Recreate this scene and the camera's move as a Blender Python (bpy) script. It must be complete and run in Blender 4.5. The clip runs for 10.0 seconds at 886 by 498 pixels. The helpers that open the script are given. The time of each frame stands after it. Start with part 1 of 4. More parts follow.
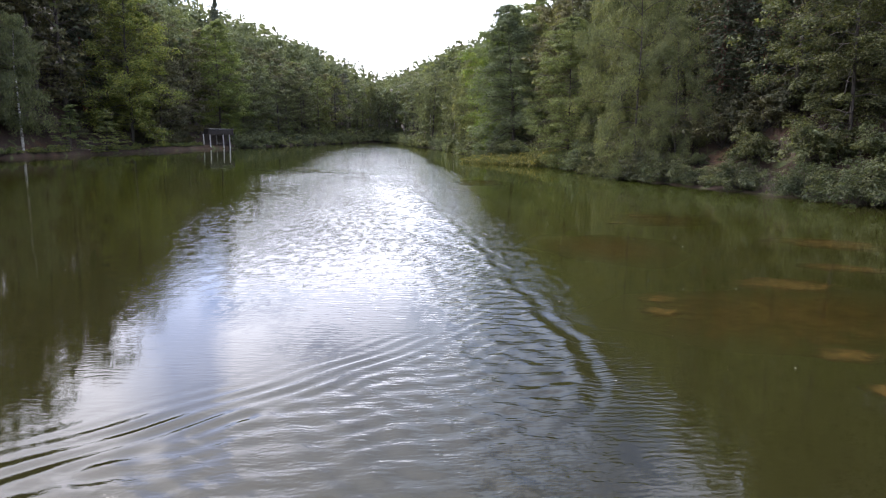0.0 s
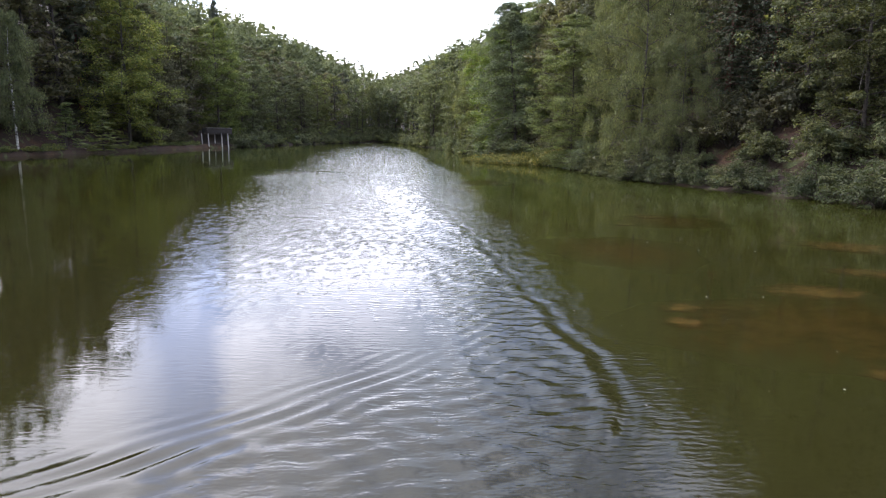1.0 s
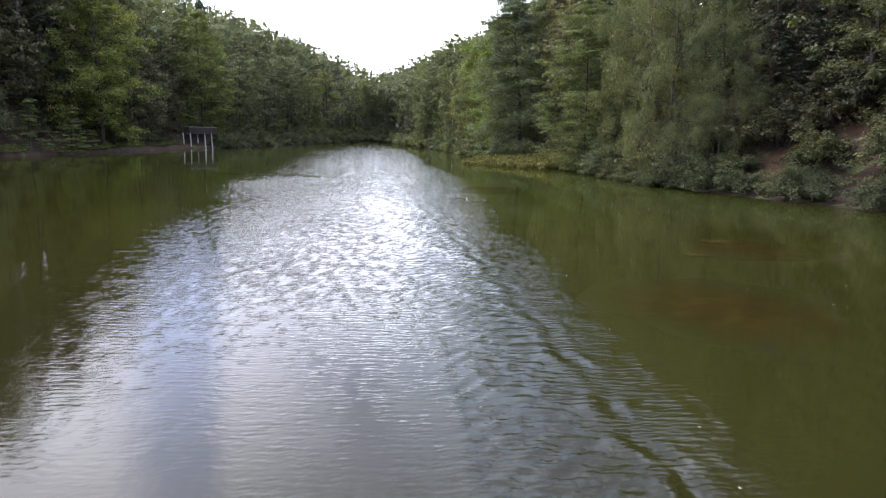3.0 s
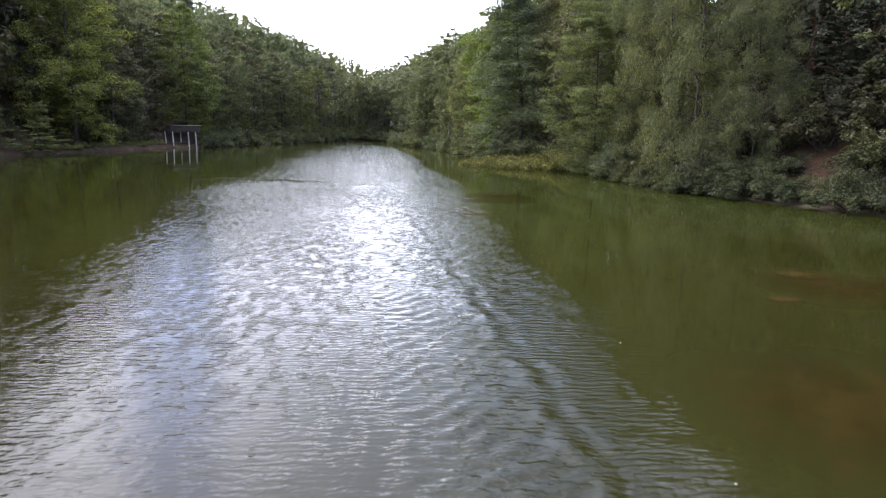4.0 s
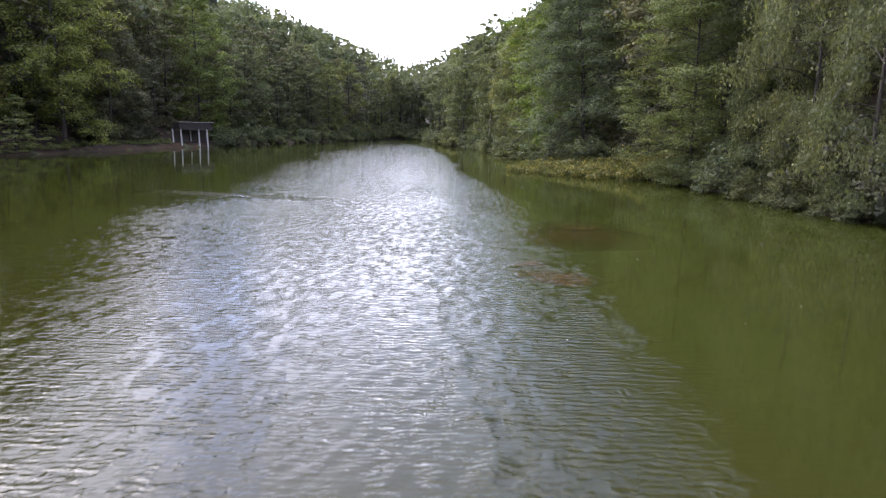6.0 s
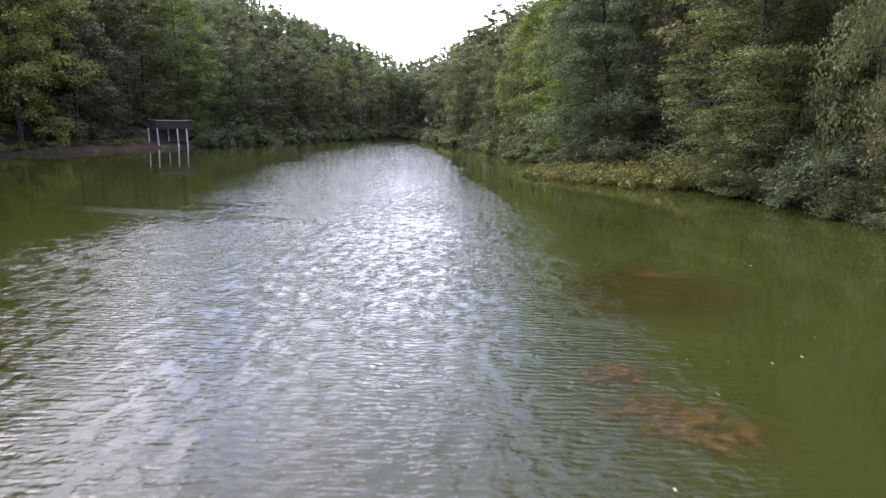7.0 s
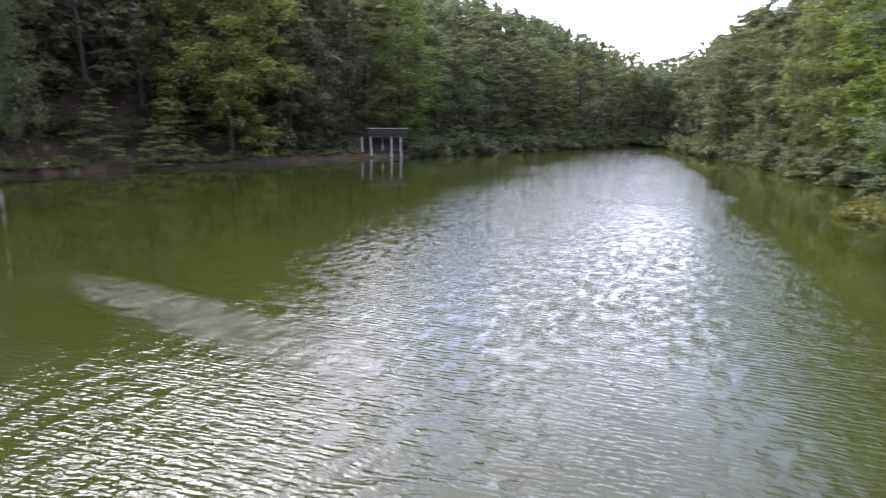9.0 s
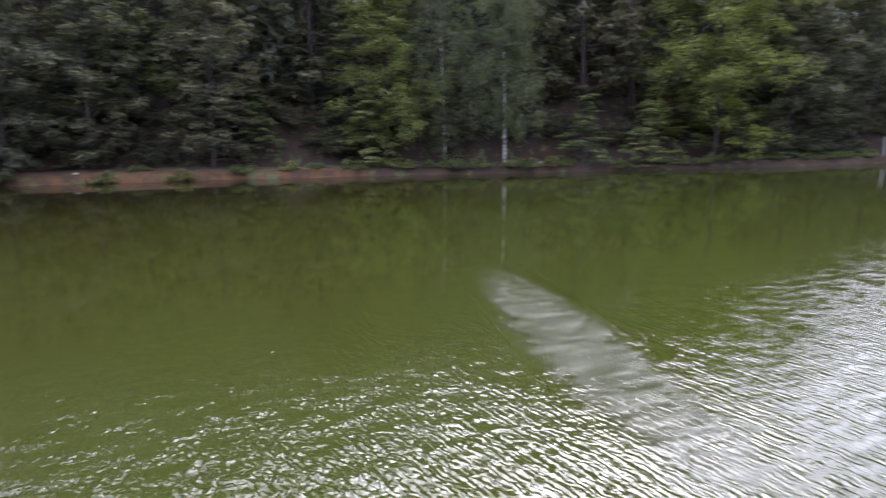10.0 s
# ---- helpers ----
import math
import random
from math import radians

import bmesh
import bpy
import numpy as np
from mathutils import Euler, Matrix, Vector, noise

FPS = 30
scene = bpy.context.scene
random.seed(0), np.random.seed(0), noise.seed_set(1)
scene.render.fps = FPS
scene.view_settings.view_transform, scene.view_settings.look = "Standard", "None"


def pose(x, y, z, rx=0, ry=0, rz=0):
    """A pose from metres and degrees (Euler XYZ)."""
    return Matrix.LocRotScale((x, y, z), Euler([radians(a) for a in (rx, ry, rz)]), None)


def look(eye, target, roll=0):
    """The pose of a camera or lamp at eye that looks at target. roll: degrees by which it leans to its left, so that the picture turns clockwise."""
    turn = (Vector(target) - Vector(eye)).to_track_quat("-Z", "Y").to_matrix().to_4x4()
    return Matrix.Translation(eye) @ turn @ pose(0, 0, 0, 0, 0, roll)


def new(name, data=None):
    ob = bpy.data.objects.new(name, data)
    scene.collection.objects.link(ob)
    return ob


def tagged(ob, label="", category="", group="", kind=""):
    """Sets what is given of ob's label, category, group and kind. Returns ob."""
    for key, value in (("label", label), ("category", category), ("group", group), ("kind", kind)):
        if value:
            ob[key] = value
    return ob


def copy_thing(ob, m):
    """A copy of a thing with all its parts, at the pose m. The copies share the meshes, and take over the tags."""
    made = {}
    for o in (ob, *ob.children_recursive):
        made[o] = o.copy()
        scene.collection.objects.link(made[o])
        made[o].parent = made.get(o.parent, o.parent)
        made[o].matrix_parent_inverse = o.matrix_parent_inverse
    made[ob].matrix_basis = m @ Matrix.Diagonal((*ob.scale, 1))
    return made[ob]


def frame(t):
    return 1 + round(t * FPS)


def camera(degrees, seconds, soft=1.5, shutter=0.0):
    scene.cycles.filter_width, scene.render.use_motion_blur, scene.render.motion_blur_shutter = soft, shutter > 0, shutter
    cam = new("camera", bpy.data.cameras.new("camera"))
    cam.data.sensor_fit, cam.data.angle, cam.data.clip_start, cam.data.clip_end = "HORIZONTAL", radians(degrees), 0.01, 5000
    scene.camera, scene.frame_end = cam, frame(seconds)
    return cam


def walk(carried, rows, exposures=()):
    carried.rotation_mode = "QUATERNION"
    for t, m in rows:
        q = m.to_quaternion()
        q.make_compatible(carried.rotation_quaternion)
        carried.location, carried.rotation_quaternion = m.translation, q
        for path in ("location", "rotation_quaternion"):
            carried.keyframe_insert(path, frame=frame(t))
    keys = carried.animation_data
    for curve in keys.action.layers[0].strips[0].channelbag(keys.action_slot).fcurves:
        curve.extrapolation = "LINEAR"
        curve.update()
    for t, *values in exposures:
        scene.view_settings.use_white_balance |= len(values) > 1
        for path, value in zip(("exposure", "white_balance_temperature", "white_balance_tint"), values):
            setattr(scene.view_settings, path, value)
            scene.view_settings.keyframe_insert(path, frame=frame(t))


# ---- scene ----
cam = camera(69.7, 10.0, soft=1.1, shutter=0.2)
PATH = [
    (0, (0.235, 3.679, 4.561), (0.244, 5.645, 4.196), 0.8),
    (0.5, (0.218, 4.229, 4.5), (0.227, 6.195, 4.137), 0.8),
    (1, (0.095, 5.021, 4.433), (0.105, 6.988, 4.068), 0.9),
    (1.5, (-0.115, 6.254, 4.396), (-0.104, 8.221, 4.032), 0.9),
    (2, (-0.379, 8.108, 4.407), (-0.363, 10.074, 4.041), 0.9),
    (2.5, (-0.412, 10.422, 4.401), (-0.393, 12.388, 4.036), 0.9),
    (4, (-0.307, 19.652, 4.407), (-0.27, 21.617, 4.036), 0.9),
    (4.5, (-0.307, 23.192, 4.399), (-0.306, 25.157, 4.028), 0.9),
    (5, (-0.369, 27.101, 4.4), (-0.431, 29.065, 4.027), 0.9),
    (5.5, (-0.461, 31.145, 4.339), (-0.536, 33.108, 3.963), 0.9),
    (7, (-1.344, 44.916, 4.141), (-1.416, 46.878, 3.761), 0.9),
    (7.5, (-1.568, 49.654, 4.109), (-1.639, 51.617, 3.733), 0.8),
    (8, (-1.926, 54.505, 4.171), (-2.004, 56.467, 3.795), 0.8),
    (8.5, (-2.218, 58.668, 4.3), (-2.501, 60.612, 3.928), 0.8),
    (9, (-2.532, 61.942, 4.418), (-3.313, 63.745, 4.045), 0.5),
    (9.5, (-2.764, 63.741, 4.445), (-4.081, 65.2, 4.076), -0.0),
    (10, (-2.891, 65.077, 4.485), (-4.686, 65.877, 4.113), -0.5),
]
walk(cam, [(t, look(eye, target, roll)) for t, eye, target, roll in PATH], [(0.0, 0.03, 6050, 18), (2.5, 0.02, 6000, 18), (5.0, 0.06, 5930, 20.5), (7.0, 0.15, 5850, 23.5), (8.5, 0.20, 5850, 23.5), (10.0, 0.50, 5750, 25)])

# ---- world, sun ----
SUN_ELEV, SUN_AZ = 44.0, -60.0          # degrees; azimuth from +y, minus to the left
SKY = 2.25
world = bpy.data.worlds.new("overcast_sky")
scene.world = world
world.use_nodes = True
wt = world.node_tree
wt.nodes.clear()


def node(tree, kind, **values):
    n = tree.nodes.new(kind)
    for key, value in values.items():
        n.inputs[key].default_value = value
    return n


def math_node(tree, op, a=None, b=None, clamp=False):
    n = tree.nodes.new("ShaderNodeMath")
    n.operation, n.use_clamp = op, clamp
    for i, v in enumerate((a, b)):
        if v is None:
            continue
        if isinstance(v, (int, float)):
            n.inputs[i].default_value = v
        else:
            tree.links.new(v, n.inputs[i])
    return n.outputs[0]


def ramp(tree, fac, stops):
    n = tree.nodes.new("ShaderNodeValToRGB")
    e = n.color_ramp.elements
    while len(e) < len(stops):
        e.new(0.5)
    for el, (p, c) in zip(e, stops):
        el.position = p
        el.color = (*c, 1) if len(c) == 3 else c
    tree.links.new(fac, n.inputs[0])
    return n.outputs[0]


def mix_rgb(tree, fac, a, b, mode="MIX"):
    n = tree.nodes.new("ShaderNodeMix")
    n.data_type, n.blend_type = "RGBA", mode
    for i, v in ((0, fac), (6, a), (7, b)):
        if isinstance(v, (int, float)):
            n.inputs[i].default_value = v
        elif isinstance(v, tuple):
            n.inputs[i].default_value = (*v, 1)
        else:
            tree.links.new(v, n.inputs[i])
    return n.outputs[2]


sky = wt.nodes.new("ShaderNodeTexSky")
sky.sky_type, sky.sun_disc = "NISHITA", False
sky.sun_elevation, sky.sun_rotation = radians(SUN_ELEV), radians(SUN_AZ)
sky.air_density, sky.dust_density = 1.0, 2.0
blue = mix_rgb(wt, 1.0, sky.outputs[0], (0.036, 0.056, 0.088), "MULTIPLY")
coord = wt.nodes.new("ShaderNodeTexCoord")
sep = wt.nodes.new("ShaderNodeSeparateXYZ")
wt.links.new(coord.outputs["Generated"], sep.inputs[0])
up = math_node(wt, "ADD", math_node(wt, "MAXIMUM", sep.outputs[2], 0.0), 0.22)
com = wt.nodes.new("ShaderNodeCombineXYZ")
wt.links.new(math_node(wt, "DIVIDE", sep.outputs[0], up), com.inputs[0])
wt.links.new(math_node(wt, "DIVIDE", sep.outputs[1], up), com.inputs[1])
cloud = node(wt, "ShaderNodeTexNoise", Scale=2.1, Detail=6.0, Roughness=0.52, Distortion=0.3)
wt.links.new(com.outputs[0], cloud.inputs["Vector"])
cover = ramp(wt, cloud.outputs[0], [(0.43, (0, 0, 0)), (0.52, (1, 1, 1))])
shade = ramp(wt, cloud.outputs[0], [(0.40, (0.62, 0.75, 1.00)), (0.52, (1.42, 1.46, 1.60)), (0.74, (0.82, 0.88, 1.08))])
lowfac = ramp(wt, sep.outputs[2], [(0.14, (1, 1, 1)), (0.30, (0, 0, 0))])
cover = math_node(wt, "MAXIMUM", cover, lowfac)
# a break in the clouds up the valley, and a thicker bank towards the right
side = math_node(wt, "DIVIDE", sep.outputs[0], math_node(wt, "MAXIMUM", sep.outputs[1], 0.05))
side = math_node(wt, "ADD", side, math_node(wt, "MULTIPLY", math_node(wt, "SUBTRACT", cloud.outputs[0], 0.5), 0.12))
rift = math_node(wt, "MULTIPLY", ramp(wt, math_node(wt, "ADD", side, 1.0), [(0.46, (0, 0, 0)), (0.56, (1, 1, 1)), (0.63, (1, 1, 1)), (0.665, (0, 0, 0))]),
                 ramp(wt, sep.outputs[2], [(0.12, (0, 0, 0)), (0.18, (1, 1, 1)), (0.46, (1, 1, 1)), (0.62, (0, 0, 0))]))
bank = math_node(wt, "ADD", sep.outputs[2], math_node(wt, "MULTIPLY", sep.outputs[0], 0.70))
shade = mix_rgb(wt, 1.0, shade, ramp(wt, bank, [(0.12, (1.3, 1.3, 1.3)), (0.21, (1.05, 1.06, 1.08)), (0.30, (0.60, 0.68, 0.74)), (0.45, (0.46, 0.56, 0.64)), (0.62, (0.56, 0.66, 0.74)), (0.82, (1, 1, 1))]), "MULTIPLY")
skycol = mix_rgb(wt, cover, blue, shade)
haze = ramp(wt, sep.outputs[2], [(0.14, (1, 1, 1)), (0.26, (0, 0, 0))])
skycol = mix_rgb(wt, haze, skycol, (2.5, 2.55, 2.62))
toward = wt.nodes.new("ShaderNodeVectorMath")
toward.operation = "DOT_PRODUCT"
wt.links.new(coord.outputs["Generated"], toward.inputs[0])
toward.inputs[1].default_value = (math.sin(radians(SUN_AZ)) * math.cos(radians(SUN_ELEV)), math.cos(radians(SUN_AZ)) * math.cos(radians(SUN_ELEV)), math.sin(radians(SUN_ELEV)))
veil = math_node(wt, "POWER", math_node(wt, "MAXIMUM", toward.outputs["Value"], 0.0), 3.8)
skycol = mix_rgb(wt, veil, skycol, (2.95, 2.88, 2.76))
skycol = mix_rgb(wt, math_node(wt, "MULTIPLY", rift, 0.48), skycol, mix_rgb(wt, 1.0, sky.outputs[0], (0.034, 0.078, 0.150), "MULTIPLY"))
bg = wt.nodes.new("ShaderNodeBackground")
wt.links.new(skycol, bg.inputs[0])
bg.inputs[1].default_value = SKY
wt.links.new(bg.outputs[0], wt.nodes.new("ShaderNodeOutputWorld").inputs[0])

sun_data = bpy.data.lights.new("sun", "SUN")
sun_data.energy, sun_data.angle, sun_data.color = 3.7, radians(30), (1.0, 0.95, 0.86)
sun = new("sun", sun_data)
sa, se = radians(SUN_AZ), radians(SUN_ELEV)
sun.matrix_world = look((math.sin(sa) * math.cos(se) * 100, math.cos(sa) * math.cos(se) * 100, math.sin(se) * 100), (0, 0, 0))
scene.view_settings.exposure = 0.0


# ---- materials ----
def material(name):
    m = bpy.data.materials.new(name)
    m.use_nodes = True
    t = m.node_tree
    t.nodes.clear()
    out = t.nodes.new("ShaderNodeOutputMaterial")
    b = t.nodes.new("ShaderNodeBsdfPrincipled")
    t.links.new(b.outputs[0], out.inputs[0])
    return m, t, b, out


def noise_node(t, scale, detail=4.0, vector=None, rough=0.55):
    n = node(t, "ShaderNodeTexNoise", Scale=scale, Detail=detail, Roughness=rough)
    if vector is not None:
        t.links.new(vector, n.inputs["Vector"])
    return n.outputs[0]


def place_of(t, scale=(1, 1, 1), turn=0.0, kind="Object"):
    c = t.nodes.new("ShaderNodeTexCoord")
    m = t.nodes.new("ShaderNodeMapping")
    m.inputs["Scale"].default_value = scale
    m.inputs["Rotation"].default_value = (0, 0, radians(turn))
    t.links.new(c.outputs[kind], m.inputs[0])
    return m.outputs[0]


def world_place(t, scale=(1, 1, 1), turn=0.0):
    c = t.nodes.new("ShaderNodeNewGeometry")
    m = t.nodes.new("ShaderNodeMapping")
    m.inputs["Scale"].default_value = scale
    m.inputs["Rotation"].default_value = (0, 0, radians(turn))
    t.links.new(c.outputs["Position"], m.inputs[0])
    return m.outputs[0]


def bump(t, b, height, strength, distance):
    n = node(t, "ShaderNodeBump", Strength=strength, Distance=distance)
    t.links.new(height, n.inputs["Height"])
    t.links.new(n.outputs[0], b.inputs["Normal"])
    return n


def leaf_material(name, dark, mid, light, through_share=0.44):
    dark = tuple(0.55 * a + 0.45 * b for a, b in zip(dark, mid))
    m, t, b, out = material(name)
    geo = t.nodes.new("ShaderNodeNewGeometry")
    info = t.nodes.new("ShaderNodeObjectInfo")
    col = ramp(t, geo.outputs["Random Per Island"], [(0.0, dark), (0.55, mid), (1.0, light)])
    patch = noise_node(t, 0.65, 3.0, world_place(t))
    col = mix_rgb(t, 1.0, col, ramp(t, patch, [(0.32, (0.62, 0.70, 0.70)), (0.68, (1.30, 1.24, 1.06))]), "MULTIPLY")
    col = mix_rgb(t, 1.0, col, ramp(t, info.outputs["Random"], [(0.0, (0.84, 0.90, 0.95)), (0.5, (1, 1, 1)), (1.0, (1.13, 1.07, 0.94))]), "MULTIPLY")
    col = mix_rgb(t, 1.0, col, (1.085, 0.99, 1.02), "MULTIPLY")
    t.links.new(col, b.inputs["Base Color"])
    b.inputs["Roughness"].default_value = 0.6
    b.inputs["Specular IOR Level"].default_value = 0.3
    tr = t.nodes.new("ShaderNodeBsdfTranslucent")
    t.links.new(mix_rgb(t, 1.0, col, (1.25, 1.3, 0.6), "MULTIPLY"), tr.inputs[0])
    mx = t.nodes.new("ShaderNodeMixShader")
    mx.inputs[0].default_value = through_share
    t.links.new(b.outputs[0], mx.inputs[1])
    t.links.new(tr.outputs[0], mx.inputs[2])
    t.links.new(mx.outputs[0], out.inputs[0])
    return m


LEAF_ALDER = leaf_material("alder_leaves", (0.0448, 0.0582, 0.0314), (0.0874, 0.1098, 0.0605), (0.1568, 0.1792, 0.1053))
LEAF_ALDER_PALE = leaf_material("grey_alder_leaves", (0.054, 0.074, 0.043), (0.102, 0.132, 0.078), (0.176, 0.210, 0.134))
# darkened willow green: the right bank's shade put into the leaf colour
LEAF_SHADE = leaf_material("shade_toned_willow_leaves", (0.030, 0.040, 0.020), (0.060, 0.076, 0.038), (0.110, 0.128, 0.070))
LEAF_BIRCH = leaf_material("birch_leaves", (0.056, 0.070, 0.034), (0.104, 0.125, 0.063), (0.162, 0.180, 0.100))
LEAF_BEECH = leaf_material("beech_leaves", (0.054, 0.073, 0.028), (0.108, 0.138, 0.052), (0.190, 0.216, 0.090))
LEAF_BEECH_LIGHT = leaf_material("light_beech_leaves", (0.066, 0.092, 0.026), (0.132, 0.170, 0.048), (0.225, 0.256, 0.078))
LEAF_LIME = leaf_material("yellow_green_leaves", (0.070, 0.105, 0.016), (0.125, 0.180, 0.030), (0.215, 0.250, 0.052))
LEAF_BUSH = leaf_material("willow_leaves", (0.055, 0.074, 0.036), (0.098, 0.122, 0.060), (0.165, 0.185, 0.105))
# darker copy of the oak leaves: the hollows' shade put into the colour
LEAF_DARK = leaf_material("shade_toned_bush_leaves", (0.0500, 0.0530, 0.0370), (0.0710, 0.0760, 0.0500), (0.1020, 0.1110, 0.0710))
# LEAF_DARK times 1.35: the shaded wood's brightness lifted in the leaf colour
LEAF_OAK_LIFTED = leaf_material("brightened_oak_leaves", (0.0675, 0.0716, 0.0500), (0.0959, 0.1026, 0.0675), (0.1377, 0.1499, 0.0959))
NEEDLES = leaf_material("conifer_needles", (0.032, 0.044, 0.032), (0.052, 0.068, 0.046), (0.080, 0.099, 0.066), 0.25)
PINE_NEEDLES = leaf_material("pine_needles", (0.042, 0.052, 0.040), (0.062, 0.075, 0.055), (0.090, 0.104, 0.073), 0.25)
LEAF_WOOD = leaf_material("woodland_leaves", (0.0673, 0.0901, 0.0536), (0.0923, 0.1186, 0.0684), (0.1322, 0.1573, 0.0923), 0.40)
REED_LEAF = leaf_material("reed_leaves", (0.026, 0.033, 0.011), (0.088, 0.108, 0.032), (0.215, 0.195, 0.066), 0.25)


def bark_material(name, dark, light, scale, stretch, bumpy=0.02):
    m, t, b, out = material(name)
    v = place_of(t, (stretch, stretch, 1))
    n = noise_node(t, scale, 6.0, v)
    t.links.new(ramp(t, n, [(0.35, dark), (0.65, light)]), b.inputs["Base Color"])
    b.inputs["Roughness"].default_value = 0.9
    bump(t, b, n, 0.7, bumpy)
    return m


BARK = bark_material("grey_brown_bark", (0.020, 0.016, 0.013), (0.070, 0.058, 0.047), 4.0, 3.0)
BARK_PINE = bark_material("reddish_pine_bark", (0.05, 0.025, 0.018), (0.17, 0.085, 0.055), 4.0, 3.0)
BARK_BIRCH = bark_material("white_birch_bark", (0.07, 0.06, 0.05), (0.58, 0.56, 0.52), 3.0, 0.5)


def ground_material():
    m, t, b, out = material("forest_floor")
    v = world_place(t)
    fine = noise_node(t, 9.0, 8.0, v)
    big = noise_node(t, 0.35, 4.0, v)
    litter = ramp(t, fine, [(0.25, (0.012, 0.0072, 0.0045)), (0.5, (0.026, 0.0145, 0.0088)), (0.72, (0.050, 0.029, 0.017))])
    soil = ramp(t, fine, [(0.3, (0.028, 0.013, 0.0055)), (0.7, (0.066, 0.030, 0.012))])
    bare = t.nodes.new("ShaderNodeAttribute")
    bare.attribute_name = "bare_earth"
    moss = ramp(t, fine, [(0.3, (0.035, 0.05, 0.015)), (0.7, (0.09, 0.11, 0.035))])
    col = mix_rgb(t, ramp(t, big, [(0.56, (0, 0, 0)), (0.70, (1, 1, 1))]), litter, soil)
    col = mix_rgb(t, math_node(t, "MULTIPLY", bare.outputs["Fac"], ramp(t, noise_node(t, 0.9, 4.0, v), [(0.38, (0.25, 0.25, 0.25)), (0.55, (1, 1, 1))])), col, ramp(t, fine, [(0.3, (0.052, 0.023, 0.0075)), (0.7, (0.135, 0.064, 0.020))]))
    mossy = noise_node(t, 0.8, 5.0, v)
    col = mix_rgb(t, ramp(t, mossy, [(0.55, (0, 0, 0)), (0.66, (1, 1, 1))]), col, moss)
    t.links.new(col, b.inputs["Base Color"])
    b.inputs["Roughness"].default_value = 0.95
    bump(t, b, fine, 0.8, 0.08)
    return m


def ripples(t, b):
    """Wind ripples: crests across the valley, calm patches between."""
    v = world_place(t)
    breeze = ramp(t, noise_node(t, 0.06, 3.0, v), [(0.36, (0.5, 0.5, 0.5)), (0.58, (1, 1, 1))])
    h = None
    for size, turn, amount, warp in ((6.0, 93, 0.46, 6.0), (4.2, 85, 0.44, 5.0), (9.5, 98, 0.32, 8.0)):
        w = t.nodes.new("ShaderNodeTexWave")
        w.wave_type, w.wave_profile = "BANDS", "SIN"
        for key, value in (("Scale", size * 0.32), ("Distortion", warp), ("Detail", 2.0), ("Detail Scale", 1.1), ("Detail Roughness", 0.55)):
            w.inputs[key].default_value = value
        t.links.new(world_place(t, (1, 1, 1), -turn), w.inputs["Vector"])
        part_h = math_node(t, "MULTIPLY", w.outputs["Fac"], amount)
        h = part_h if h is None else math_node(t, "ADD", h, part_h)
    r1 = noise_node(t, 1.0, 3.0, world_place(t, (1.9, 4.6, 1), 6))
    h = math_node(t, "ADD", h, math_node(t, "MULTIPLY", r1, 1.3))
    swell = noise_node(t, 1.0, 2.0, world_place(t, (1.25, 1.35, 1), 4))
    h = math_node(t, "ADD", h, math_node(t, "MULTIPLY", swell, 4.2))
    fine = noise_node(t, 1.0, 4.0, world_place(t, (4.5, 11.0, 1), -7))
    h = math_node(t, "ADD", h, math_node(t, "MULTIPLY", fine, 1.5))
    h = math_node(t, "MULTIPLY", math_node(t, "SUBTRACT", h, 4.1), breeze)
    gust = ramp(t, noise_node(t, 1.0, 2.0, world_place(t, (3.2, 1.3, 1), 5)), [(0.38, (0.35, 0.35, 0.35)), (0.64, (1.65, 1.65, 1.65))])
    h = math_node(t, "MULTIPLY", h, gust)
    shelter_node = t.nodes.new("ShaderNodeAttribute")
    shelter_node.attribute_name = "open_water"
    bump(t, b, math_node(t, "MULTIPLY", h, shelter_node.outputs["Fac"]), 1.0, RIPPLE)


RIPPLE = 0.0106


def water_material():
    m, t, b, out = material("murky_green_water")
    v = world_place(t)
    sep_y = t.nodes.new("ShaderNodeSeparateXYZ")
    t.links.new(v, sep_y.inputs[0])
    along = math_node(t, "ADD", math_node(t, "DIVIDE", sep_y.outputs[1], 80.0), math_node(t, "MULTIPLY", noise_node(t, 0.06, 4.0, v), 0.5))
    # darker towards the left
    leftward = math_node(t, "MAXIMUM", math_node(t, "MULTIPLY", math_node(t, "MINIMUM", sep_y.outputs[0], 0.0), 0.009), -0.32)
    # lake's middle darker; tree shade along the left bank put in as brown
    middle = math_node(t, "SUBTRACT", 1.0, math_node(t, "MULTIPLY", math_node(t, "ABSOLUTE", math_node(t, "ADD", sep_y.outputs[0], 4.0)), 0.125), True)
    bank_shade = math_node(t, "MULTIPLY", math_node(t, "ADD", math_node(t, "MULTIPLY", sep_y.outputs[0], -1.0), -38.0), 0.055, True)
    along = math_node(t, "ADD", along, leftward)
    along = math_node(t, "SUBTRACT", along, math_node(t, "MULTIPLY", middle, 0.22))
    along = math_node(t, "SUBTRACT", along, math_node(t, "MULTIPLY", bank_shade, 0.42))
    col = ramp(t, along, [(0.35, (0.0140, 0.0128, 0.0040)), (0.75, (0.0222, 0.0232, 0.0045)), (1.0, (0.0268, 0.0322, 0.0060))])
    t.links.new(col, b.inputs["Base Color"])
    b.inputs["Roughness"].default_value = 0.03
    b.inputs["IOR"].default_value = 1.333
    ripples(t, b)
    return m


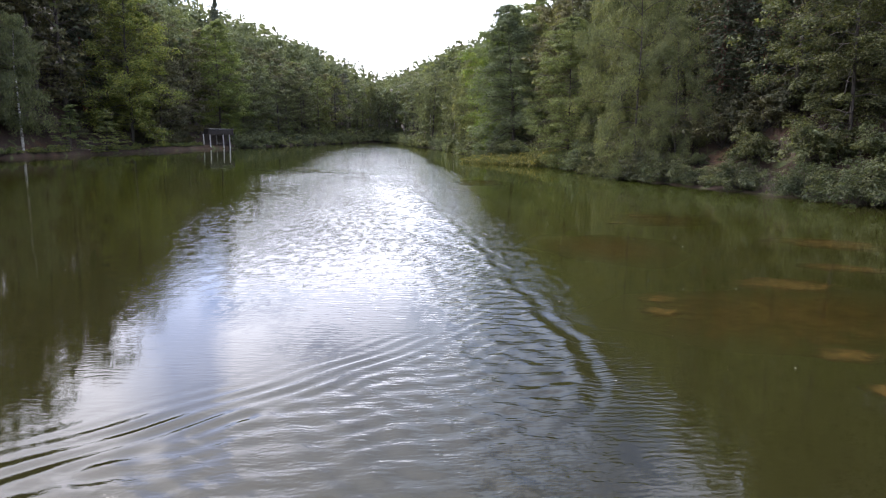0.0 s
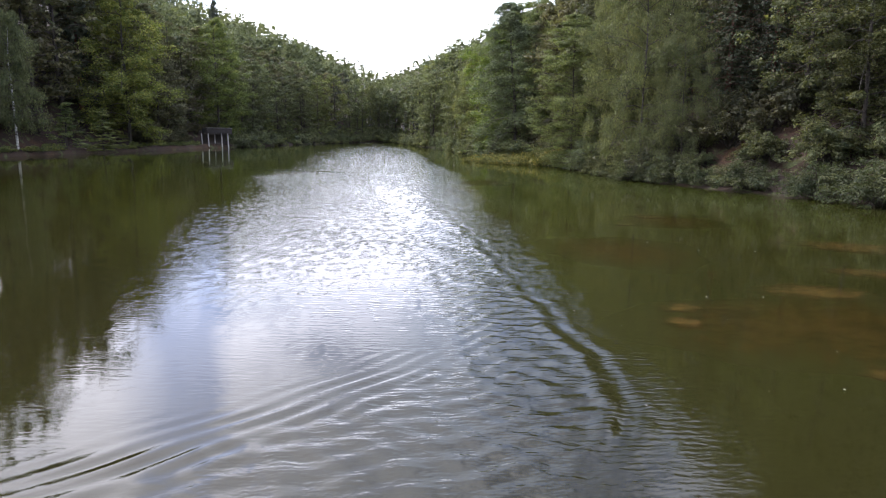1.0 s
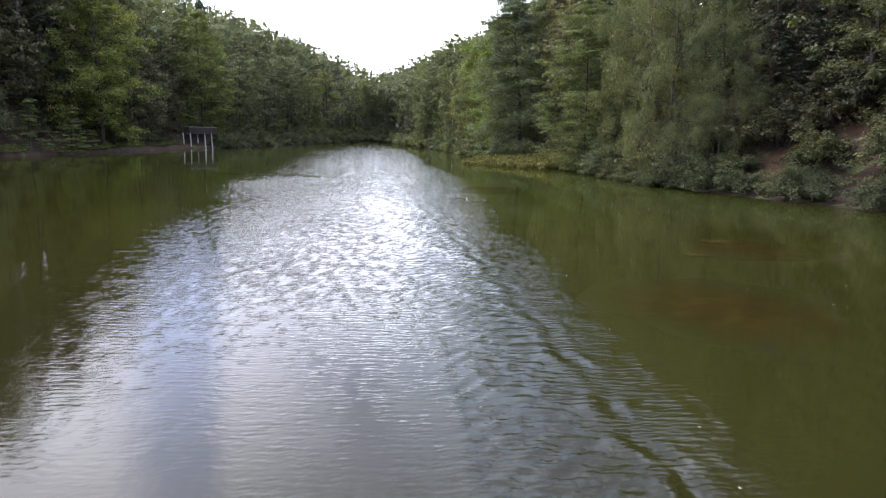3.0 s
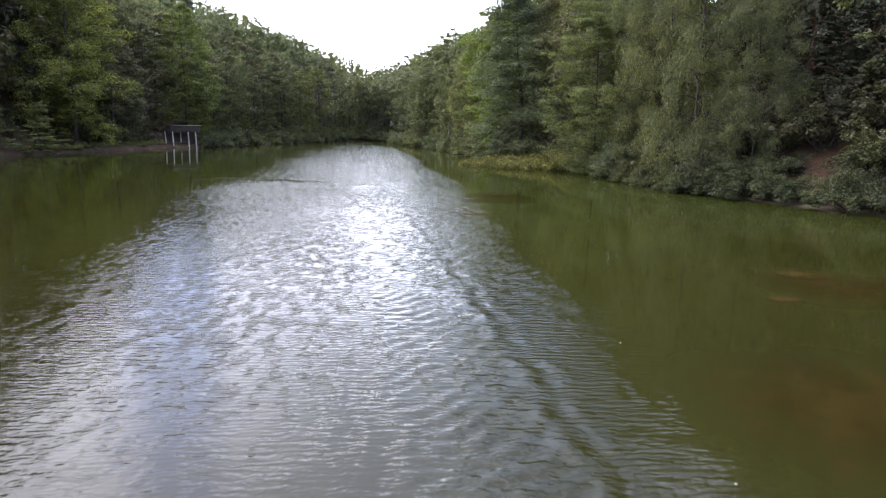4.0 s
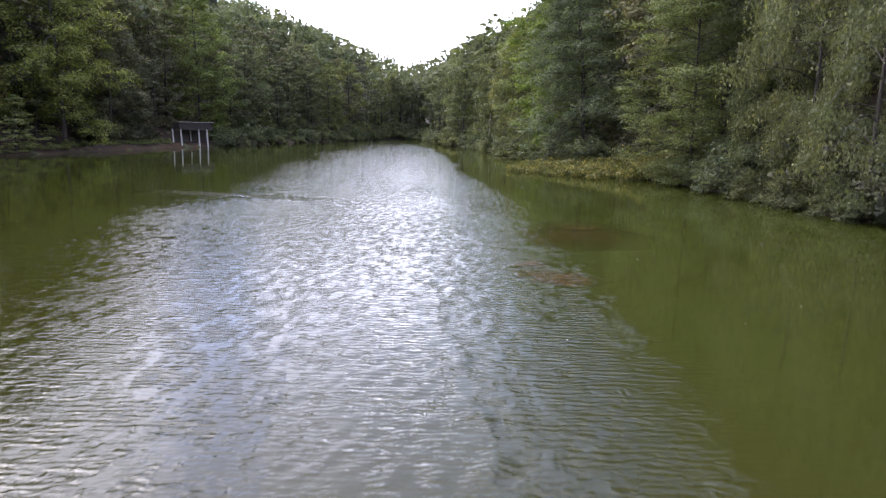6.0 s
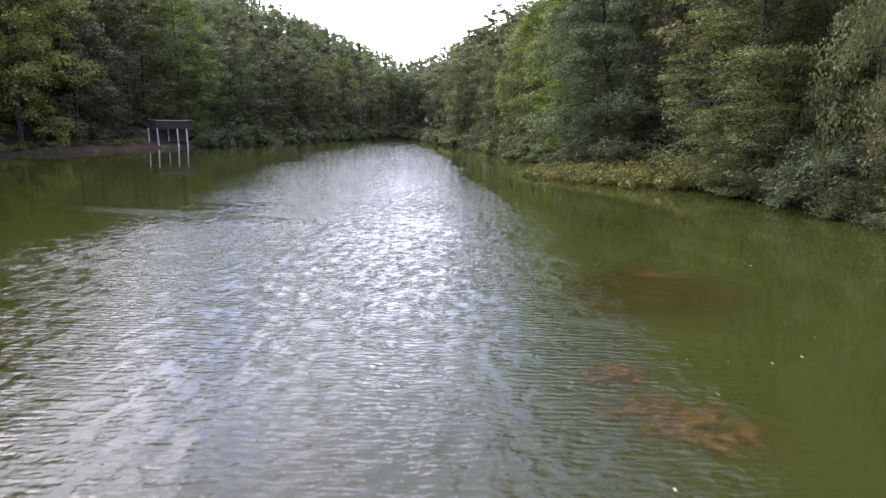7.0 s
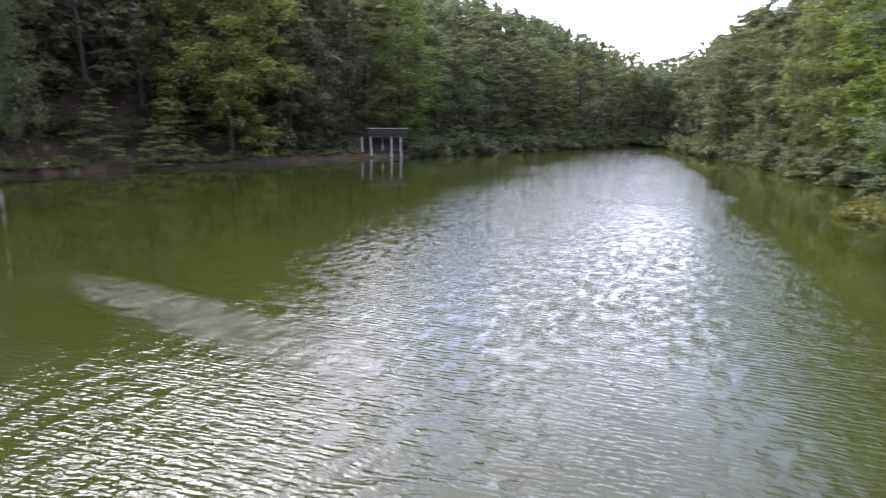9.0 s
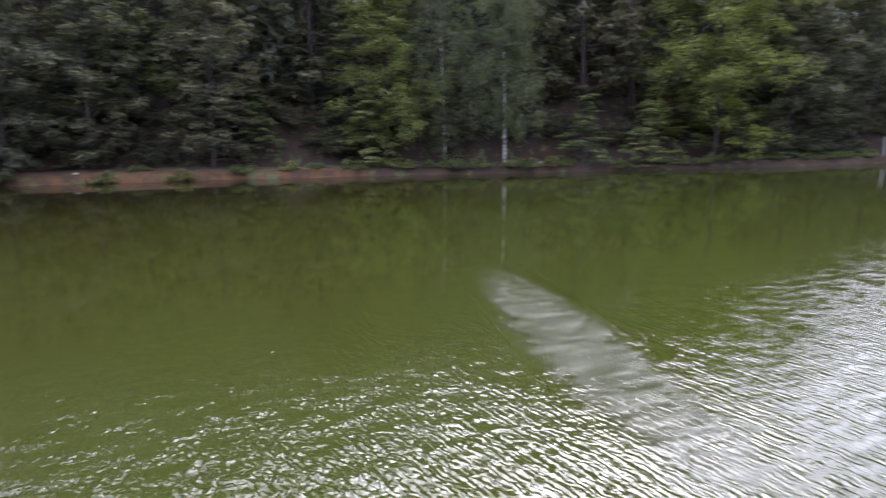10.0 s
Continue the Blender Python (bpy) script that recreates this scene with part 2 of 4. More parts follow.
def soft_patch(name, dark, light, grain, cover, rough=0.05, crisp=1.5, ragged=3.6, stretch=(1, 1, 1)):
    """A patch lying in the surface whose edge frays out into clear water."""
    m, t, b, out = material(name)
    v = world_place(t)
    t.links.new(ramp(t, noise_node(t, grain, 6.0, world_place(t, stretch)), [(0.34, dark), (0.66, light)]), b.inputs["Base Color"])
    b.inputs["Roughness"].default_value = rough
    b.inputs["IOR"].default_value = 1.333
    ripples(t, b)
    c = t.nodes.new("ShaderNodeTexCoord")
    ln = t.nodes.new("ShaderNodeVectorMath")
    ln.operation = "LENGTH"
    t.links.new(c.outputs["Object"], ln.inputs[0])
    edge = math_node(t, "SUBTRACT", 1.0, ln.outputs["Value"], True)
    fray = math_node(t, "MULTIPLY", math_node(t, "SUBTRACT", noise_node(t, 2.2, 8.0, v, 0.72), 0.5), ragged)
    a = math_node(t, "MULTIPLY", math_node(t, "MULTIPLY", math_node(t, "ADD", math_node(t, "MULTIPLY", edge, crisp), fray), 1.0, True), math_node(t, "MULTIPLY", edge, 3.0, True))
    a = math_node(t, "MULTIPLY", a, cover, True)
    mx = t.nodes.new("ShaderNodeMixShader")
    t.links.new(a, mx.inputs[0])
    t.links.new(t.nodes.new("ShaderNodeBsdfTransparent").outputs[0], mx.inputs[1])
    t.links.new(b.outputs[0], mx.inputs[2])
    t.links.new(mx.outputs[0], out.inputs[0])
    return m


WEED = soft_patch("brown_water_weed", (0.026, 0.019, 0.006), (0.092, 0.056, 0.015), 4.0, 0.78, 0.05, 1.3, 6.0)
WEED_DEEP = soft_patch("sunken_dark_weed", (0.024, 0.016, 0.004), (0.046, 0.029, 0.007), 1.2, 0.62, 0.05, 1.2, 5.5)
# pale base colour stands for sky mirrored in the churned water
STREAK_SHEEN = soft_patch("churned_water_sheen", (0.060, 0.063, 0.038), (0.200, 0.200, 0.155), 1.0, 0.46, 0.05, 2.4, 8.0, (2.6, 0.7, 1))
GROUND, WATER = ground_material(), water_material()


def plain(name, dark, light, scale=6.0, rough=0.8, metal=0.0, bumpy=0.01):
    m, t, b, out = material(name)
    n = noise_node(t, scale, 6.0, place_of(t))
    t.links.new(ramp(t, n, [(0.3, dark), (0.7, light)]), b.inputs["Base Color"])
    b.inputs["Roughness"].default_value, b.inputs["Metallic"].default_value = rough, metal
    bump(t, b, n, 0.5, bumpy)
    return m


POST_WHITE = plain("weathered_pale_wood", (0.26, 0.25, 0.24), (0.50, 0.48, 0.46), 5.0)
ROOF_GREY = plain("grey_roof_felt", (0.022, 0.019, 0.017), (0.048, 0.041, 0.037), 3.0, 0.95)
DARK_WOOD = plain("dark_stained_boards", (0.025, 0.02, 0.016), (0.07, 0.055, 0.045), 5.0)

# ---- the plan: shoreline, hills ----
LEFT = [(-45, -62), (-20, -66), (20, -69), (53, -67), (71, -65), (83, -62.5), (98, -58.5), (117, -54.5), (131, -52),
        (143, -51.4), (150, -47.3), (160, -46), (173, -44), (200, -37), (222, -31), (236, -25), (243, -20)]
RIGHT = [(-45, 48), (-10, 46), (20, 41), (40, 33.5), (50, 27.5), (57, 23), (67, 18.6), (78, 17), (84, 16.5), (92, 15.5), (100, 12),
         (108, 9), (117, 8), (137, 5), (160, 1.5), (187, -6.5), (225, -13), (243, -17)]
LY, LX = np.array(LEFT).T
RY, RX = np.array(RIGHT).T
RING = np.array([(x, y) for y, x in LEFT] + [(x, y) for y, x in RIGHT[::-1]], float)


def shore_distance(x, y):
    """Metres from the waterline, minus inside the lake."""
    p = np.stack([x, y], -1)
    best = np.full(x.shape, 1e9)
    for a, b in zip(RING, np.roll(RING, -1, 0)):
        ab = b - a
        s = np.clip(((p - a) @ ab) / (ab @ ab), 0, 1)
        best = np.minimum(best, np.hypot(*(np.moveaxis(p - a - s[..., None] * ab, -1, 0))))
    inside = (y > LY[0]) & (y < LY[-1]) & (x > np.interp(y, LY, LX)) & (x < np.interp(y, RY, RX))
    return np.where(inside, -best, best)


def wobble(x, y, s, seed):
    return (np.sin(x * s + seed) * np.cos(y * s * 1.13 + seed * 1.7) + 0.5 * np.sin(x * s * 2.3 + y * s * 1.9 + seed * 2.1)) / 1.5


def ground_height(x, y):
    x, y = np.asarray(x, float), np.asarray(y, float)
    d = shore_distance(x, y) + 0.35 * wobble(x, y, 0.9, 1.0)
    xl, xr = np.interp(y, LY, LX), np.interp(y, RY, RX)
    bend = np.clip(y - 243, 0, 1e4) * 0.10
    left, right = np.clip(xl - bend - x, 0, 1e4), np.clip(x - xr + bend, 0, 1e4)
    lat = left + right
    flat = np.where(left > 0, 5.0, 2.0)
    near = 1 / (1 + np.exp((y - 150) / 14))
    steep = np.where(left > 0, 0.46 + 0.52 * near, 0.50 + 0.28 * near)
    hill = steep * np.clip(lat - flat, 0, 1e4)
    hill = 90 * (1 - np.exp(-hill / 90))
    north = 0.11 * np.clip(y - 245, 0, 500)
    south = 0.12 * np.clip(-45 - y, 0, 300)
    out = np.clip(d, 0, 1e4)
    bank = np.where(left > 0, 0.75, 0.14) * (1 - np.exp(-out / 0.45)) + 0.05 * np.clip(out, 0, 8)
    z = bank + hill + north + south + 0.5 * np.clip(out / 10, 0, 1) * wobble(x, y, 0.13, 3.0) + 3 * np.clip(out / 80, 0, 1) * wobble(x, y, 0.023, 5.0)
    return np.where(d > 0, z, -np.clip(-d * 0.4, 0, 1.6))


def mesh_of(name, verts, faces, mat, smooth=False):
    me = bpy.data.meshes.new(name)
    verts, faces = np.asarray(verts, np.float32), np.asarray(faces, np.int32)
    k = faces.shape[1]
    me.vertices.add(len(verts))
    me.vertices.foreach_set("co", verts.ravel())
    me.loops.add(faces.size)
    me.loops.foreach_set("vertex_index", faces.ravel())
    me.polygons.add(len(faces))
    me.polygons.foreach_set("loop_start", np.arange(0, faces.size, k, dtype=np.int32))
    me.polygons.foreach_set("use_smooth", np.full(len(faces), smooth))
    me.update(calc_edges=True)
    me.validate()
    me.materials.append(mat)
    return me


def grid_mesh(name, xs, ys, zfun, mat):
    X, Y = np.meshgrid(xs, ys)
    Z = zfun(X, Y)
    n, m = len(xs), len(ys)
    i = (np.arange(m - 1)[:, None] * n + np.arange(n - 1)[None]).ravel()
    return mesh_of(name, np.stack([X, Y, Z], -1).reshape(-1, 3), np.stack([i, i + 1, i + n + 1, i + n], -1), mat, True)


def axis_steps(*runs):
    """Runs of (start, stop, step) joined into one rising list."""
    return np.concatenate([np.arange(a, b, s) for a, b, s in runs] + [[runs[-1][1]]])


gx = axis_steps((-2500, -500, 250), (-500, -150, 25), (-150, -80, 4), (-80, -72, 1.0), (-72, -44, 0.5), (-44, -40, 1.0), (-40, 0, 3), (0, 50, 1.2), (50, 120, 4), (120, 500, 25), (500, 2500, 250))
gy = axis_steps((-2500, -400, 300), (-400, -60, 20), (-60, 20, 4), (20, 165, 1.5), (165, 260, 3), (260, 500, 10), (500, 1000, 50), (1000, 3000, 250))
ground_mesh = grid_mesh("ground", gx, gy, ground_height, GROUND)


def bare_earth(x, y):
    """Trodden soil along the left shore, and a red slip on the right bank."""
    d = shore_distance(x, y)
    return np.where(x < -40, np.clip((4.2 - d + 1.5 * wobble(x, y, 0.5, 3.0)) / 2.0, 0, 1), 0.0) * np.interp(y, [50, 58, 80, 86, 125, 130, 145, 150], [0.3, 1.0, 1.0, 0.12, 0.08, 0.2, 0.3, 0.1]) + 0.7 * np.exp(-((x - 25.4) ** 2 + (y - 62.0) ** 2) / 3.0)


def give_values(me, name, fun, at=(0.0, 0.0), size=(1.0, 1.0)):
    co = np.empty(len(me.vertices) * 3, np.float32)
    me.vertices.foreach_get("co", co)
    co = co.reshape(-1, 3)
    a = me.attributes.new(name, "FLOAT", "POINT")
    a.data.foreach_set("value", fun(co[:, 0] * size[0] + at[0], co[:, 1] * size[1] + at[1]).astype(np.float32))


give_values(ground_mesh, "bare_earth", bare_earth)
tagged(new("ground", ground_mesh), "brown leaf-littered forest floor and earth banks round the lake", "ground", kind="structure")

# line along which the water was churned, and its raised edge on the right
TRACK = np.array([(8, 2.6), (13, 2.2), (20, 1.4), (27, 0.7), (34, -0.3), (42, -1.6), (50, -2.9), (57, -3.8), (63, -4.5), (68.5, -5.0), (80, -5.0)])


def wake(x, y):
    c = np.interp(y, TRACK[:, 0], TRACK[:, 1])
    q = x - c
    wide = np.interp(y, [12.6, 13.4, 14.6, 15.6, 27, 45, 60, 66, 68.6], [-0.4, 0.1, 0.8, 1.2, 1.15, 1.5, 1.7, 1.2, 0.0])
    live = np.clip((68.4 - y) / 1.0, 0, 1) * np.clip((y - 12.3) / 2.2, 0, 1)
    jig = 0.10 * np.sin(y * 1.9) + 0.05 * np.sin(y * 5.1 + 1.0)
    edge = q - wide - jig
    ridge = 0.038 * np.exp(-(edge / 0.17) ** 2) - 0.022 * np.exp(-((edge - 0.30) / 0.16) ** 2) + 0.016 * np.exp(-((edge - 0.62) / 0.14) ** 2)
    ridge *= np.interp(y, [8, 25, 36, 60], [0.95, 0.85, 0.6, 0.40])
    ridge *= np.interp(y, [17, 22], [0.95, 0.7]) + np.interp(y, [17, 22, 50, 60], [0.2, 0.5, 0.5, 0.2]) * np.sin(y * 4.1 + 2 * np.sin(y * 0.9))
    left = q + wide + 0.6 * jig
    ridge += 0.016 * np.exp(-(left / 0.15) ** 2)
    core = 1 / (1 + np.exp((np.abs(q) - wide) / 0.12))
    arcs = np.interp(y, [15, 26, 35, 45, 60], [0.007, 0.013, 0.015, 0.009, 0.005]) * np.sin(2 * math.pi * (y + 0.35 * q * q + 0.25 * np.sin(q * 3 + y)) / 0.44) + 0.006 * np.sin(2 * math.pi * (0.6 * y - 0.8 * q) / 0.43 + np.sin(y * 1.7))
    z = live * (ridge + core * arcs)
    # round bow wave closing the wake's far end
    tip = np.hypot((x + 4.9) / 0.95, y - 66.8)
    z += np.clip((y - 66.2) / 0.8, 0, 1) * (0.026 * np.exp(-((tip - 1.95) / 0.19) ** 2) - 0.020 * np.exp(-((tip - 2.35) / 0.2) ** 2))
    # bow waves spreading to the left of the start
    d = (x - 0.3) * 0.77 - (y - 17.7) * 0.638
    f = -(x - 0.3) * 0.638 - (y - 17.7) * 0.77
    bend = d + 0.010 * f * f + 0.05 * np.sin(f * 2.6 + 2 * d)
    span = np.clip(f / 1.5, 0, 1) * np.exp(-np.clip(f - 7, 0, 99) / 4)
    train = np.exp(-((bend - 0.25) / 0.75) ** 2) * (0.65 + 0.35 * np.sin(f * 3.1 + bend * 4))
    z += 0.026 * span * train * np.sin(2 * math.pi * bend / (0.34 + 0.012 * f))
    # choppy water inside the fork
    chop = np.clip((bend - 0.3) / 0.6, 0, 1) * np.clip((wide - q) / 0.5, 0, 1) * np.clip((20 - y) / 5, 0, 1)
    z += 0.0085 * chop * (np.sin(7.1 * x + 5.3 * y + 1.5 * np.sin(2.3 * y)) + np.sin(-4.7 * x + 10.3 * y + 1.2 * np.sin(3.1 * x)) + 0.6 * np.sin(13.0 * y + 2.0 * np.sin(4.0 * x)))
    return z * np.clip((x + 8) / 1.5, 0, 1) * np.clip((5 - x) / 1.0, 0, 1) * np.clip((y - 8) / 1.5, 0, 1)


wx = axis_steps((-90, -30, 2.0), (-30, -8, 0.6), (-8, 5, 0.125), (5, 14, 0.5), (14, 60, 2.0))
wy = axis_steps((-70, 0, 5.0), (0, 8, 1.0), (8, 36, 0.12), (36, 71, 0.16), (71, 100, 1.0), (100, 260, 4.0))
water_mesh = grid_mesh("water", wx, wy, wake, WATER)


def open_water(x, y):
    """How far the wind reaches the surface: little near the shores and at the calm southern end."""
    d = np.clip((-shore_distance(x, y) - 3 + 1.5 * wobble(x, y, 0.21, 2.0)) / 6, 0, 1)
    lee = np.interp(y, [5, 16, 25, 35, 45, 64, 76, 88, 98, 128, 170, 240], [-3, -7, -8.5, -10.6, -12, -16, -17.8, -17.8, -19.8, -24, -27, -27])
    w = np.clip((x - lee + 4.5 + 1.5 * wobble(x, y, 0.17, 6.0)) / 11, 0, 1)
    right = np.interp(y, [5, 15, 20, 26, 34, 40, 48, 63, 77, 87, 97, 110, 133, 187, 240], [4.6, 4.3, 4.1, 3.6, 3.2, 2.9, 2.5, 2.3, 1.4, -0.4, -1.7, -2.8, -4.6, -12.0, -19.0])
    d = d * np.clip((right + 1.3 - x + 0.7 * wobble(x, y, 0.3, 8.0) + 0.3 * wobble(x, y, 1.1, 3.0)) / 2.1, 0, 1)
    # stirred water inside the fork of the wake and beside its ridge
    c = np.interp(y, TRACK[:, 0], TRACK[:, 1])
    strip = np.exp(-((x - c - 0.5) / 2.1) ** 4) * np.clip((y - 11) / 3, 0, 1) * np.clip((40 - y) / 8, 0, 1)
    fan = np.clip(((x - 0.3) * 0.77 - (y - 17.7) * 0.638 - 0.2) / 0.9, 0, 1) * np.clip((c + 1.0 - x) / 0.8, 0, 1) * np.clip((21 - y) / 4, 0, 1)
    stirred = np.maximum(0.32 * strip, 0.34 * fan)
    # gusts and lulls
    flaw = 1 + 0.55 * np.exp(-((y - 66) / 6) ** 2 - ((x + 10) / 6) ** 2) - 0.38 * np.exp(-((y - 84) / 8) ** 2 - ((x + 16) / 7) ** 2) + 0.35 * np.interp(y, [72, 95], [0, 1]) * np.clip((x + 17) / 6, 0, 1)
    return np.maximum(stirred, 0.035) + 0.965 * flaw * (1 - stirred) * (d * d * (3 - 2 * d)) * (w * w * (3 - 2 * w)) * np.interp(y, [10, 19, 25, 34, 45], [0.05, 0.12, 0.40, 0.8, 1.0])


give_values(water_mesh, "open_water", open_water)
tagged(new("water", water_mesh), "murky green lake water with wind ripples", "water", kind="structure")

# ---- plants ----
rng = np.random.default_rng(7)


class Tubes:
    """Tapered round limbs gathered into one mesh."""

    def __init__(self):
        self.v, self.f, self.n = [], [], 0

    def add(self, pts, radii, sides=6):
        pts = np.asarray(pts, float)
        k = len(pts)
        way = np.gradient(pts, axis=0)
        way /= np.linalg.norm(way, axis=1)[:, None] + 1e-9
        ref = np.array([1.0, 0.3, 0.1])
        u = np.cross(way, ref)
        u /= np.linalg.norm(u, axis=1)[:, None] + 1e-9
        w = np.cross(way, u)
        a = np.linspace(0, 2 * math.pi, sides, endpoint=False)
        ring = pts[:, None] + np.asarray(radii)[:, None, None] * (np.cos(a)[None, :, None] * u[:, None] + np.sin(a)[None, :, None] * w[:, None])
        self.v.append(ring.reshape(-1, 3))
        i, j = np.meshgrid(np.arange(k - 1), np.arange(sides), indexing="ij")
        a0, a1 = self.n + i * sides + j, self.n + i * sides + (j + 1) % sides
        self.f.append(np.stack([a0, a1, a1 + sides, a0 + sides], -1).reshape(-1, 4))
        self.n += k * sides

    def mesh(self, name, mat):
        return mesh_of(name, np.concatenate(self.v), np.concatenate(self.f), mat, True)


def leaf_tris(c, nor, size, r, slim=0.62, along=None):
    """Small pointed leaves at the places c with the normals nor, one face each."""
    n = len(c)
    nor = nor / (np.linalg.norm(nor, axis=1)[:, None] + 1e-9)
    u = np.cross(nor, r.normal(size=(n, 3))) if along is None else along
    u = u / (np.linalg.norm(u, axis=1)[:, None] + 1e-9)
    w = np.cross(nor, u)
    L = (np.asarray(size) * r.uniform(0.65, 1.35, n))[:, None]
    v = np.stack([c + u * L * 0.6, c - u * L * 0.4 + w * L * slim * 0.5, c - u * L * 0.4 - w * L * slim * 0.5], 1)
    return v.reshape(-1, 3), np.arange(3 * n).reshape(n, 3)


def puff_leaves(spots, radii, per, shape, size, r, hang=False, under=0.3, slim=0.62):
    """Leaves on the upper and outer sides of leaf clumps at the spots."""
    idx = np.repeat(np.arange(len(spots)), per)
    n = len(idx)
    way = r.normal(size=(n, 3))
    way[:, 2] = np.where(r.random(n) < under, way[:, 2], np.abs(way[:, 2]))
    way /= np.linalg.norm(way, axis=1)[:, None]
    rad = radii[idx][:, None] * r.uniform(0.25, 1.08, (n, 1)) ** 0.6
    c = spots[idx] + way * rad * np.array(shape)
    nor = way * 0.8 + r.normal(size=(n, 3)) * 0.36 + (0, 0, 0.5)
    along = None
    if hang:
        c[:, 2] -= r.exponential(0.24, n) * radii[idx]
        nor = way * (0.8, 0.8, 0.6) + r.normal(size=(n, 3)) * 0.35 + (0, 0, 0.25)
        along = r.normal(size=(n, 3)) * 0.3 + (0, 0, -1)
    return leaf_tris(c, nor, size, r, slim, along)


def limb_path(start, az, length, rise, sag, k=5):
    s = np.linspace(0, 1, k)
    return np.stack([start[0] + math.cos(az) * length * s, start[1] + math.sin(az) * length * s, start[2] + length * (rise * s - sag * s * s)], -1)


STYLE = {  # clump shape, rise factor, sag, hanging
    "round": ((1.0, 1.0, 0.68), 1.0, 0.35, False),
    "tiered": ((1.1, 1.1, 0.46), 0.65, 0.34, False),
    "weeping": ((0.72, 0.72, 1.05), 1.1, 0.70, True),
    "drooping": ((1.0, 1.0, 0.72), 0.9, 0.75, False),
    "cone": ((1.1, 1.1, 0.26), 0.45, 0.35, False),
}


def along_path(path, f):
    k = np.linspace(0, 1, len(path))
    return np.array([np.interp(f, k, path[:, j]) for j in range(3)])


def crown_tree(name, label, seed, H, spread, base, bark, leaf, limbs, puffs, per, size, style="round", trunk_r=None, puff=1.0, lean=0.03):
    """A broadleaf tree: tapered trunk with limbs, and a crown of leaf clumps set along the limbs."""
    r = np.random.default_rng(seed)
    root = tagged(new(name), label, "tree")
    shape, lift, droop, hang = STYLE[style]
    wood, spots, radii = Tubes(), [], []
    limbs_of = Tubes() if style == "weeping" else wood
    la = r.uniform(0, 2 * math.pi)
    s = np.linspace(0, 1, 9)
    wig = r.normal(0, 0.012 * H, (9, 2)).cumsum(0) * s[:, None]
    pts = np.stack([math.cos(la) * lean * H * s + wig[:, 0] * 0.5, math.sin(la) * lean * H * s + wig[:, 1] * 0.5, H * 0.95 * s - 0.4], -1)
    r0 = trunk_r or H * 0.012
    wood.add(pts, r0 * (1 - s) ** 0.8 + 0.015, 8)
    for i in range(limbs):
        q = base + (0.98 - base) * ((i + r.uniform(0, 1)) / limbs)
        at = np.array([np.interp(q, s, pts[:, j]) for j in range(3)])
        rel = (q - base) / (1 - base)
        env = (1.04 - rel) if style == "cone" else math.sin(math.pi * min(1, 0.20 + 0.76 * rel)) ** 0.8
        ll = max(0.5, spread * env * r.uniform(0.60, 1.18))
        az = i * 2.4 + r.uniform(-0.6, 0.6) + la
        path = limb_path(at, az, ll, (r.uniform(0.15, 0.55) + 0.45 * q) * lift, droop * r.uniform(0.6, 1.4))
        limbs_of.add(path, (0.30 * r0 * (1 - q) + 0.03) * np.linspace(1, 0.25, 5), 3)
        for j in range(puffs):
            f = 1.0 if j == 0 else r.uniform(0.22, 0.98)
            p = along_path(path, f)
            side = 0.0 if j == 0 else r.normal(0, 0.20 * ll + 0.2)
            p = p + np.array([-math.sin(az) * side, math.cos(az) * side, r.normal(0, 0.12 * ll)])
            spots.append(p)
            radii.append(puff * (0.42 + 0.15 * ll) * r.uniform(0.65, 1.3))
            if j:
                limbs_of.add([along_path(path, f * 0.75), p], [0.028, 0.01], 3)
    spots, radii = np.array(spots), np.array(radii)
    v, f = puff_leaves(spots, radii, per, shape, size, r, hang)
    v[:, 2] = np.maximum(v[:, 2], 0.15 + 0.3 * r.random(len(v)))
    new("trunk", wood.mesh("trunk", bark)).parent = root
    if limbs_of is not wood:
        new("bough", limbs_of.mesh("bough", BARK)).parent = root
    new("crown", mesh_of("crown", v, f, leaf)).parent = root
    return root


